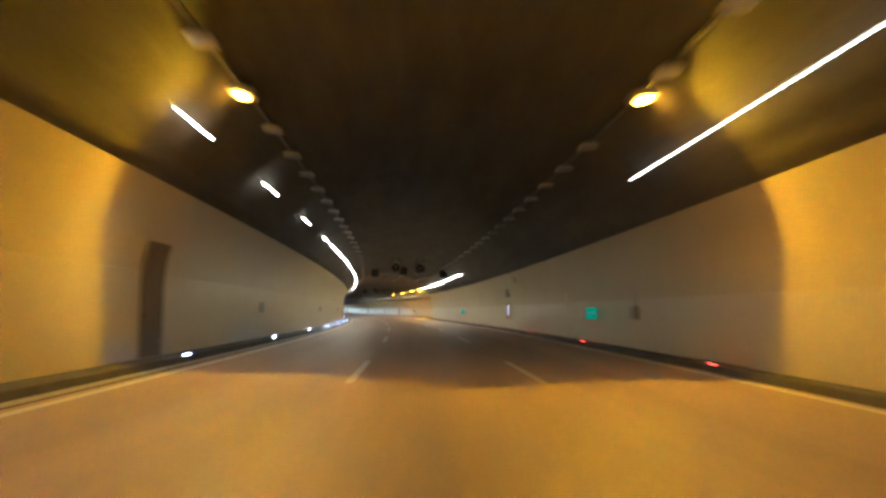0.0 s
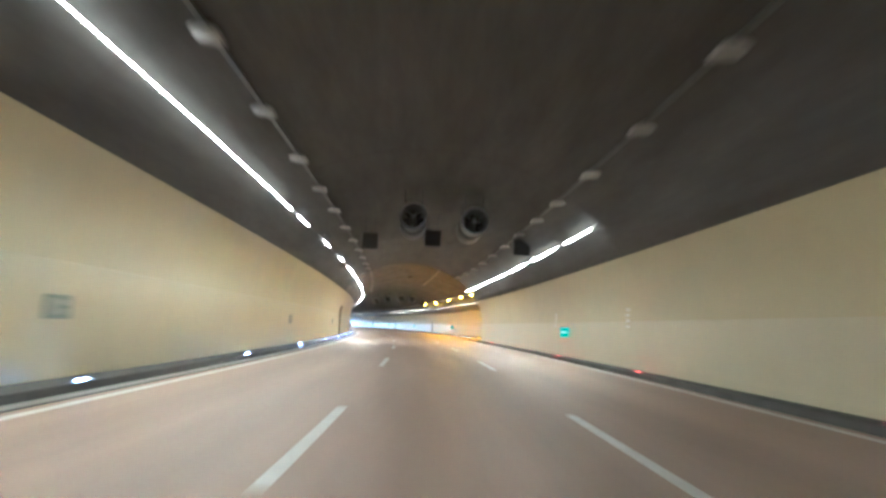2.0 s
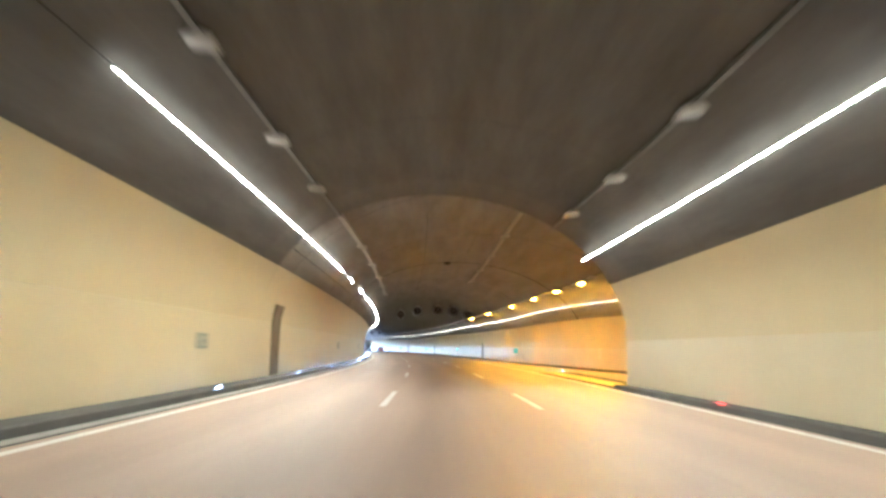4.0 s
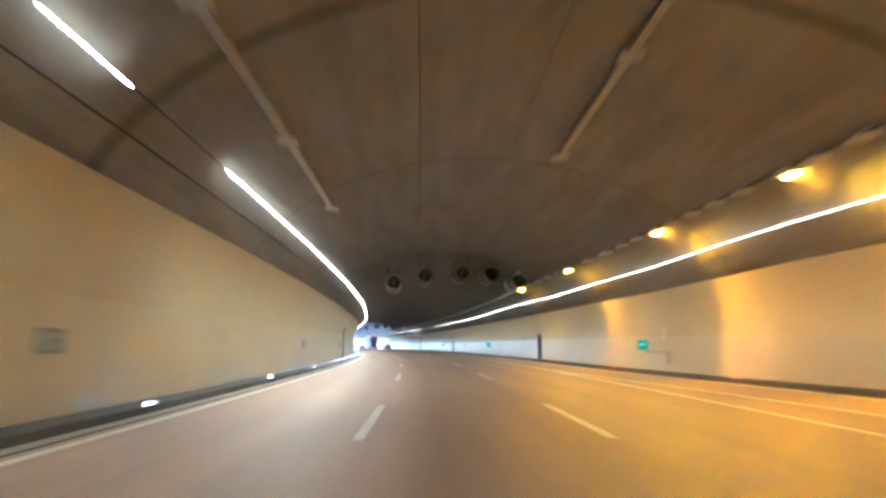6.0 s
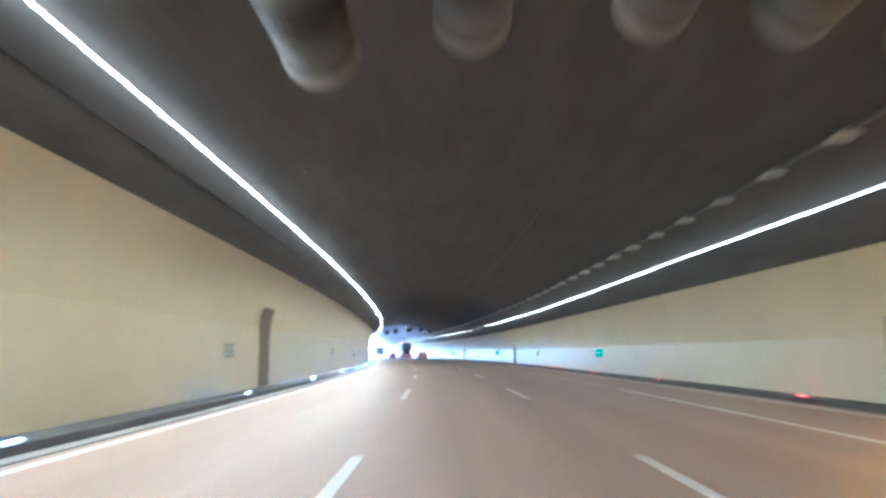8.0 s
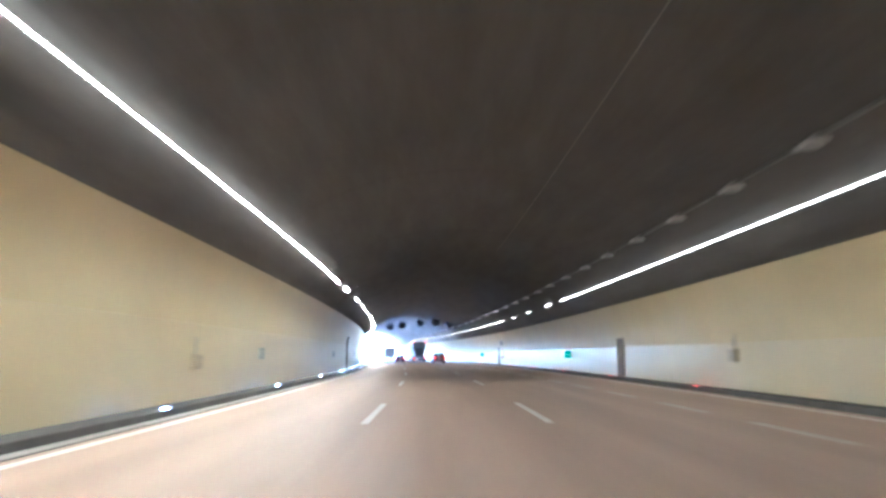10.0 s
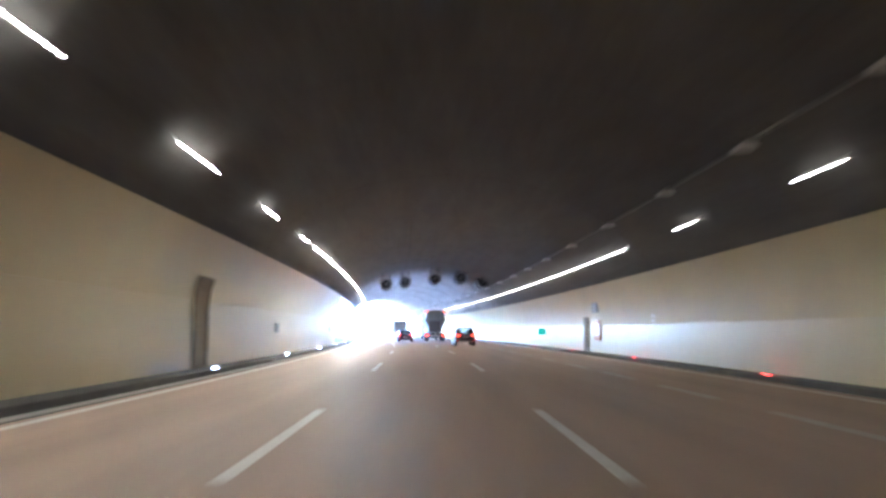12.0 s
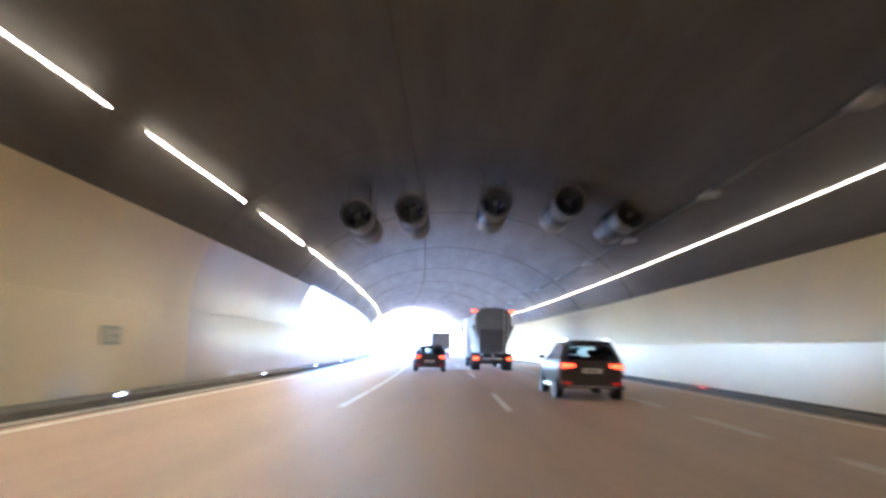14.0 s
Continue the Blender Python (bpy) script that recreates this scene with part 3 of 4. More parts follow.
tray(FORK + 1, 420, ROW_FAR, "grey steel cable duct under the vault")


def roof_lamp():
    """A flat box lamp, unlit: housing, slanting glass and bracket; its origin is the vault above it."""
    thing = empty("ceiling_lamp", "pale grey box lamp under the vault, unlit", "lamp", "unlit lamps in rows")
    part("housing", box(-0.27, -0.27, -0.19, 0.27, 0.27, -0.10, 0.015), lamp_shell, thing)
    part("glass", box(-0.24, -0.24, -0.205, 0.24, 0.24, -0.194, 0.004), lamp_glass, thing)
    part("bracket", box(-0.04, -0.2, -0.14, 0.04, 0.2, 0.02), galvanised, thing)
    return thing


def sodium_lamp():
    thing = empty("sodium_lamp", "box lamp under the vault, glowing orange", "lamp", "orange lamps")
    part("housing", box(-0.33, -0.24, -0.24, 0.33, 0.24, -0.08, 0.03), lamp_shell, thing)
    bulge = bmesh.new()
    bmesh.ops.create_uvsphere(bulge, u_segments=20, v_segments=8, radius=1.0)
    bmesh.ops.transform(bulge, matrix=Matrix.Translation((0, 0, -0.245)) @ Matrix.Diagonal((0.2, 0.17, 0.075, 1)), verts=bulge.verts)
    part("glass", bulge, sodium_glow, thing, "glowing orange glass", smooth=True)
    part("bracket", box(-0.04, -0.2, -0.14, 0.04, 0.2, 0.02), galvanised, thing)
    return thing


def under_roof(s, u):
    return along(s, u, roof(s, s >= FORK, u)) @ Matrix.Rotation(radians(-4), 4, "X") @ Matrix.Rotation(-0.12 if u > 0 and u > ROW_R(s) - 0.1 else 0.12 if u < -3 else 0, 4, "Y")


def joint_box():
    """A dark junction box on the vault's ring joint, with its gland and cable; its origin is the vault above it."""
    thing = empty("junction_box", "dark round junction box on the vault joint", "box")
    body = tube(0.2, 0.23, -0.1, 0.1, seg=20)
    bmesh.ops.transform(body, matrix=Matrix.Translation((0, 0, -0.08)) @ Matrix.Rotation(radians(90), 4, "X"), verts=body.verts)
    part("body", body, fan_dark, thing)
    part("gland", box(0.18, -0.03, -0.1, 0.3, 0.03, -0.04, 0.01), black_plastic, thing)
    return thing


joint_box().matrix_world = along(140.2, 1.0, roof(140.2, True, 1.0))
lamp_model = roof_lamp()
spots = [(44.2 - 3.25 * k, ROW_L(30)) for k in range(18)] + [(42.9 - 3.1 * k, ROW_R(30)) for k in range(18)]
spots += [(s, ROW_L(s)) for s in (47.5, 51.0, 54.8, 59.3, 64.2, 69.05, 74.05, 79.7, 85.3, 90.9, 96.5, 102.1, 107.6)]
spots += [(s, ROW_R(s)) for s in (46.4, 49.6, 53.6, 58.2, 63.0, 67.8, 72.1, 76.9, 82.1, 87.4, 92.9, 98.4, 103.9, 109.4)]
spots += [(s, ROW_L(s)) for s in (121.9, 130.0, 138.0, 145.5, 154.5)]
spots += [(s, ROW_R(s)) for s in (119.7, 127.5, 135.3, 142.9, 150.9)]
# the first two lamps are unseen, added to throw orange light on vault and wall
SODIUM = [(s, ROW_FAR(s)) for s in (116.6, 122.3, 127.8, 133.1, 138.6, 145.7, 154.4, 167.4, 181.8)]
far = [131.0 + 1.7 * k for k in range(17)] + [160.5 + 3.0 * k for k in range(18)]
far += [214.9, 217.4, 220.6, 224.0, 227.9, 231.9, 236.2, 240.5, 245.0, 249.4, 254.2, 259.0, 263.7, 269.0, 274.4, 280.0, 287.0, 294.0, 300.8, 307.5, 314.05, 321.6]
far += [330.0 + 8.0 * k for k in range(11)]
spots += [(s, ROW_FAR(s)) for s in far if min(abs(s - a) for a, b in SODIUM) > 1.0]
first = True
for s, u in spots:
    if abs(s - 14.5) < 1.2:
        continue
    if first:
        lamp_model.matrix_world = under_roof(s, u)
        first = False
    else:
        copy_thing(lamp_model, under_roof(s, u))
orange_model = sodium_lamp()
# the pair near station 2 is unseen, added for orange light at the start
LIT = SODIUM + [(14.8, ROW_L(14)), (13.4, ROW_R(14)), (2.0, ROW_L(2)), (1.5, ROW_R(1))]
for i, (s, u) in enumerate(LIT):
    m = under_roof(s, u)
    if i:
        copy_thing(orange_model, m)
    else:
        orange_model.matrix_world = m
    beam = new("sodium_beam", bpy.data.lights.new("sodium_beam", "SPOT"))
    beam.data.energy, beam.data.color = (14 if s > 175 else 56 if s > 100 else 78), (1.0, 0.41 if s > 100 else 0.45, 0.002)
    beam.data.spot_size, beam.data.spot_blend, beam.data.shadow_soft_size = radians(98 if s > 100 else 103), 0.14 if s < 100 else 0.08, 0.1 if s > 100 else 0.2
    inward = -0.25 if u > 0 else 0.25
    p = at(s - 0.1, u + inward, roof(s, s >= FORK, u) - 0.56)
    reach = 2.0 if s > 100 else 2.45
    beam.matrix_world = look(p, at(s - 0.1 - reach, u + (0.5 if s > 100 else 0.15 if u > 0 else -0.15), p.z - 2.1))

# ---- marker lights on the kerbs ----
def marker(name, material, front, label):
    thing = empty(name, label, "marker light", "kerb markers")
    part("case", box(-0.05, -0.10, 0.0, 0.05, 0.10, 0.03, 0.008), galvanised, thing)
    part("lens", box(-0.045, -0.118, 0.004, 0.045, -0.102, 0.024, 0.003), front, thing, "lit lens")
    part("lens", box(-0.045, 0.102, 0.004, 0.045, 0.118, 0.024, 0.003), material, thing, "lit lens")
    part("top_lens", box(-0.022, -0.09, 0.031, 0.022, 0.09, 0.036, 0.002), material, thing, "lit lens")
    return thing


white_model = marker("kerb_marker", marker_white, marker_beam, "small white marker light lit on the kerb")
red_model = marker("kerb_marker", marker_red, marker_red, "small red marker light lit on the kerb")
for k in range(-5, 31):
    m = along(43.4 + 12.5 * k, -6.42, 0.168)
    if k == -5:
        white_model.matrix_world = m
    else:
        copy_thing(white_model, m)
copy_thing(white_model, along(130.1, 7.8, 0.162))
first = True
for k in range(-6, 29):
    s = 65.6 + 12.5 * k
    wide = s >= FORK
    if wide and s < 140:
        continue
    m = along(s, right_of(s, wide) - 0.42, 0.168)
    if first:
        red_model.matrix_world, first = m, False
    else:
        copy_thing(red_model, m)

# ---- jet fans and lane signals under the vault ----
def jet_fan(radius, length, drop):
    """A jet fan along the road: casing, bell mouths, blades, guarded hub, clamps and hangers; its origin is the casing's middle."""
    thing = empty("jet_fan", "grey steel jet fan hung under the vault", "fan", "jet fans")
    rounded(part("casing", ring(radius, radius * 0.9, -length / 2, length / 2), fan_steel, thing), 40)
    for y, way in ((-length / 2, -1), (length / 2, 1)):
        bell = bmesh.new()
        loops, seg = [], 32
        for r, d in ((radius * 0.9, 0.0), (radius * 0.94, 0.07), (radius * 1.03, 0.14), (radius * 1.09, 0.15), (radius * 1.1, 0.12), (radius * 1.02, 0.02), (radius * 1.0, -0.1)):
            loops.append([bell.verts.new((r * math.cos(2 * math.pi * i / seg), y + way * d, r * math.sin(2 * math.pi * i / seg))) for i in range(seg)])
        for one, two in zip(loops, loops[1:] + loops[:1]):
            for i in range(seg):
                bell.faces.new((one[i], one[(i + 1) % seg], two[(i + 1) % seg], two[i]))
        rounded(part("bell_mouth", bell, fan_rim, thing, "pale flared rim"), 40)
        guard = tube(radius * 0.04, radius * 0.2, min(y, y - way * 0.25), max(y, y - way * 0.25), seg=16)
        for k in range(3):
            bar((0, y - way * 0.1, 0), (radius * 0.9 * math.cos(2 * math.pi * k / 3 + 0.5), y - way * 0.1, radius * 0.9 * math.sin(2 * math.pi * k / 3 + 0.5)), 0.03, 0.02, guard)
        part("hub_guard", guard, fan_rim, thing, "pale hub with three stays")
        part("clamp", ring(radius * 1.05, radius * 0.99, way * length * 0.3 - 0.05, way * length * 0.3 + 0.05), fan_rim, thing)
    part("collar", ring(radius * 1.04, radius * 0.9, -0.4, 0.4), fan_dark, thing)
    part("hub", tube(radius * 0.34, radius * 0.34, -0.35, 0.35, seg=20), fan_steel, thing)
    for i in range(9):
        blade = bmesh.new()
        a = 2 * math.pi * i / 9
        m = Matrix.Rotation(a, 4, "Y") @ Matrix.Translation((0, 0, radius * 0.6)) @ Matrix.Rotation(radians(35), 4, "Z") @ Matrix.Diagonal((radius * 0.34, 0.03, radius * 0.56, 1))
        bmesh.ops.create_cube(blade, size=1, matrix=m)
        part("blade", blade, fan_dark, thing)
    for y in (-length * 0.3, length * 0.3):
        for x in (-radius * 0.7, radius * 0.7):
            part("hanger", box(x - 0.012, y - 0.012, radius * 0.6, x + 0.012, y + 0.012, drop), fan_dark, thing)
    return thing


fan_model = jet_fan(0.52, 3.4, 1.15)
first = True
for s, u, z in [(71.5, -0.87, 5.77), (71.5, 1.63, 5.68), (177, -2.25, 5.62), (177, -0.1, 6.1), (177, 2.5, 6.3), (177, 4.5, 6.2), (177, 6.4, 5.75),
                (326.5, -2.5, 5.75), (326.5, -0.65, 6.0), (326.5, 2.2, 6.3), (326.5, 4.7, 6.4), (326.5, 6.8, 6.0)]:
    m = along(s + 1.7, u, z)
    if first:
        fan_model.matrix_world, first = m, False
    else:
        copy_thing(fan_model, m)


def lane_signal():
    """A lane signal seen switched off: case, visor frame, dark face and hanger; its origin is the case's middle."""
    thing = empty("lane_signal", "black square lane signal hung under the vault, off", "signal", "lane signals")
    part("case", box(-0.38, -0.1, -0.38, 0.38, 0.14, 0.38, 0.02), black_plastic, thing)
    part("face", box(-0.33, -0.115, -0.33, 0.33, -0.102, 0.33), fan_dark, thing, "dark blank face")
    part("visor", box(-0.4, -0.28, 0.38, 0.4, -0.1, 0.4), black_plastic, thing)
    part("hanger", box(-0.245, 0, 0.38, -0.23, 0.015, 1.2), fan_dark, thing)
    part("hanger", box(0.23, 0, 0.38, 0.245, 0.015, 1.2), fan_dark, thing)
    return thing


signal_model = lane_signal()
for i, (s, u, z) in enumerate([(78.4, -2.95, 5.45), (78.4, 0.15, 5.7), (78.4, 4.6, 5.45)]):
    if i:
        copy_thing(signal_model, along(s, u, z))
    else:
        signal_model.matrix_world = along(s, u, z)


# ---- things on the walls: x points out of the wall, y along the road ----
def on_wall(s, side, z=0.0):
    wide = s >= FORK
    u, _ = bore(s, wide, max(z, 0.3), side)
    tilt = 0.0
    if wide and side > 0:
        tilt = -math.atan2(right_of(s + 1, True) - right_of(s - 1, True), 2)
    m = along(s, u, z, tilt)
    return m @ Matrix.Rotation(math.pi, 4, "Z") if side > 0 else m


def escape_sign(mirror=False):
    """A flat plate on the wall with pale symbols as plain shapes."""
    thing = empty("escape_sign", "pale green escape route sign on the wall", "sign", "escape signs")
    part("plate", box(0.0, -0.46, -0.22, 0.035, 0.46, 0.22, 0.008), sign_green, thing)
    bm = box(0.036, -0.40, -0.15, 0.04, -0.1, 0.15)
    box(0.036, -0.03, 0.04, 0.04, 0.40, 0.13, bm=bm)
    box(0.036, -0.03, -0.13, 0.04, 0.30, -0.04, bm=bm)
    part("symbol", bm, pale_ink, thing, "pale bars")
    return thing


sign_model = escape_sign()
for i, s in enumerate([6.0, 31.0, 56.0, 81.0, 106.0, 140.4, 168.3, 193.3, 218.0, 243.0, 268.5, 293.8, 319.0, 344.0]):
    m = on_wall(s, -1, 1.46)
    if i:
        copy_thing(sign_model, m)
    else:
        sign_model.matrix_world = m


def green_sign(railed=False):
    """A lit box that stands out from the wall and faces the traffic."""
    thing = empty("exit_sign", "lit green exit sign box standing out from the wall", "sign", "lit exit signs")
    part("case", box(0.0, -0.07, -0.25, 0.46, 0.07, 0.25, 0.012), box_grey, thing)
    for a, b in ((0.071, 0.078), (-0.078, -0.071)):
        face = part("face", box(0.03, a, -0.22, 0.44, b, 0.22), exit_green, thing, "glowing green face")
    part("symbol", box(0.12, 0.0785, -0.03, 0.40, 0.081, 0.05), plate_white, thing, "pale bar")
    if railed:
        part("rail", box(0.0, -0.1, -0.36, 0.07, 2.5, -0.29, 0.01), box_grey, thing)
        part("rail_post", box(0.0, 2.44, -0.85, 0.06, 2.5, -0.365, 0.01), box_grey, thing)
    return thing


exit_model = green_sign()
for i, s in enumerate([27.5, 77.6, 214.5, 264.8, 314.1]):
    m = on_wall(s, 1, 1.32)
    if i:
        copy_thing(exit_model, m)
    else:
        exit_model.matrix_world = m


green_sign(True).matrix_world = on_wall(161.9, 1, 1.32)


def call_point():
    """An emergency call cabinet: orange surround, lit pale door, and the sign plate above it."""
    thing = empty("call_point", "orange emergency call cabinet with a lit pale panel", "call point", "emergency call points")
    part("body", box(0.0, -0.6, 0.85, 0.10, 0.6, 1.95, 0.02), orange_panel, thing)
    part("panel", box(0.101, -0.08, 1.14, 0.115, 0.52, 1.78, 0.004), call_light, thing, "lit pale panel")
    part("handle", box(0.101, -0.28, 1.3, 0.135, -0.22, 1.46, 0.006), black_plastic, thing)
    part("plate", box(0.0, -0.55, 2.4, 0.22, 0.55, 2.95, 0.01), plate_grey, thing, "grey sign plate")
    part("plate_face", box(0.221, -0.22, 2.47, 0.226, 0.12, 2.88), box_grey, thing, "pale plate face")
    return thing


call_model = call_point()
for i, s in enumerate([50.3, 298.4]):
    m = on_wall(s, 1)
    if i:
        copy_thing(call_model, m)
    else:
        call_model.matrix_world = m


def leaning(bm):
    """Lets what stands against the wall follow its curve above the spring line."""
    bmesh.ops.bisect_plane(bm, geom=bm.verts[:] + bm.edges[:] + bm.faces[:], plane_co=(0, 0, SPRING), plane_no=(0, 0, 1))
    bmesh.ops.bisect_plane(bm, geom=bm.verts[:] + bm.edges[:] + bm.faces[:], plane_co=(0, 0, 2.6), plane_no=(0, 0, 1))
    for v in bm.verts:
        if v.co.z > SPRING:
            v.co.x += 8.4 * (1 - math.sqrt(1 - ((v.co.z - SPRING) / 4.6) ** 2))
    return bm


def wall_door(height, width, name, label):
    thing = empty(name, label, "door", "wall doors", "structure")
    part("leaf", leaning(box(0.0, -width / 2, 0.18, 0.03, width / 2, height, 0.006)), door_paint, thing)
    part("frame", leaning(box(-0.02, -width / 2 - 0.07, 0.18, 0.06, -width / 2, height + 0.07)), door_paint, thing)
    part("frame", leaning(box(-0.02, width / 2, 0.18, 0.06, width / 2 + 0.07, height + 0.07)), door_paint, thing)
    part("frame", leaning(box(-0.02, -width / 2, height, 0.06, width / 2, height + 0.07)), door_paint, thing)
    part("handle", box(0.03, -width / 2 + 0.08, 1.05, 0.09, -width / 2 + 0.12, 1.25, 0.008), chrome, thing)
    part("hinge", box(0.03, width / 2 - 0.03, 0.5, 0.045, width / 2, 0.62), galvanised, thing)
    part("hinge", box(0.03, width / 2 - 0.03, 1.7, 0.045, width / 2, 1.82), galvanised, thing)
    return thing


door_r = wall_door(2.1, 1.0, "door_1", "brown painted steel door in the tunnel wall")
door_r.matrix_world = on_wall(252.2, 1)
for s in (186.6, 301.0):
    copy_thing(door_r, on_wall(s, 1))
door_l = wall_door(2.95, 1.3, "door_2", "tall brown painted steel door in the tunnel wall")
door_l.matrix_world = on_wall(281.2, -1)
for s in (17.3, 115.8, 198.0):
    copy_thing(door_l, on_wall(s, -1))


def wall_box(w, h, label):
    thing = empty("wall_box", label, "box", "small wall boxes")
    part("body", box(0.0, -w / 2, -h / 2, 0.14, w / 2, h / 2, 0.015), box_grey, thing)
    part("lid", box(0.141, -w / 2 + 0.03, -h / 2 + 0.03, 0.15, w / 2 - 0.03, h / 2 - 0.03, 0.003), box_grey, thing)
    part("conduit", box(0.0, -0.02, h / 2, 0.04, 0.02, h / 2 + 0.5), galvanised, thing)
    return thing


box_model = wall_box(0.55, 0.42, "small grey steel box on the wall")
for i, (s, side, z) in enumerate([(234.7, -1, 1.2), (237.9, 1, 1.28), (22.5, 1, 1.35), (45.9, 1, 3.5)]):
    if i:
        copy_thing(box_model, on_wall(s, side, z))
    else:
        box_model.matrix_world = on_wall(s, side, z)


def bar_plate():
    """A narrow wall plate with pale reflecting bars."""
    thing = empty("reflector_plate", "narrow wall plate with pale reflecting bars", "plate", "reflector plates")
    part("plate", box(0.0, -0.2, -0.40, 0.02, 0.2, 0.40, 0.004), wall_paint, thing)
    for i in range(4):
        part("reflecting_bar", box(0.021, -0.17, -0.35 + 0.2 * i, 0.026, 0.17, -0.24 + 0.2 * i), plate_white, thing)
    return thing


bars_model = bar_plate()
copy_thing(bars_model, on_wall(137.0, 1, 1.27))
for i, s in enumerate([32.9, 68.0, 80.6, 159.8, 289.0]):
    if i:
        copy_thing(bars_model, on_wall(s, 1, 1.92))
    else:
        bars_model.matrix_world = on_wall(s, 1, 1.92)

# ---- vehicles: origin on the road under the tail, y ahead ----
def loft(sections, caps=True):
    """A symmetric hull: each section is a station y and half an outline from the bottom middle to the top middle."""
    bm, rings = bmesh.new(), []
    for y, half in sections:
        pts = list(half) + [(-x, z) for x, z in reversed(half) if x > 1e-6]
        rings.append([bm.verts.new((x, y, z)) for x, z in pts])
    n = len(rings[0])
    for a, b in zip(rings, rings[1:]):
        for i in range(n):
            j = (i + 1) % n
            bm.faces.new((a[i], a[j], b[j], b[i]))
    if caps:
        bm.faces.new(rings[0])
        bm.faces.new(list(reversed(rings[-1])))
    return bm


def wheel(owner, x, y, r, width):
    def turned(bm):
        bmesh.ops.transform(bm, matrix=Matrix.Translation((x, y, r)) @ Matrix.Rotation(radians(90), 4, "Z"), verts=bm.verts)
        return bm
    tyre = bmesh.new()
    prof = [(r * 0.62, width / 2), (r * 0.93, width / 2), (r, width * 0.36), (r, -width * 0.36), (r * 0.93, -width / 2), (r * 0.62, -width / 2)]
    seg, loops = 28, []
    for rad, w in prof:
        loops.append([tyre.verts.new((rad * math.cos(2 * math.pi * i / seg), w, rad * math.sin(2 * math.pi * i / seg))) for i in range(seg)])
    for a in range(len(prof)):
        b = (a + 1) % len(prof)
        for i in range(seg):
            j = (i + 1) % seg
            tyre.faces.new((loops[a][i], loops[a][j], loops[b][j], loops[b][i]))
    t = part("wheel", turned(tyre), rubber, owner, smooth=True)
    rounded(t, 40)
    rim = ring(r * 0.63, r * 0.52, -width * 0.42, width * 0.42, seg=24)
    for i in range(5):
        bar((0, 0, 0), (r * 0.55 * math.cos(2 * math.pi * i / 5), 0, r * 0.55 * math.sin(2 * math.pi * i / 5)), r * 0.16, width * 0.6, rim)
    tube(r * 0.15, r * 0.15, -width * 0.4, width * 0.4, seg=12, bm=rim)
    part("rim", turned(rim), alloy, t, "alloy spoked rim")
    return t


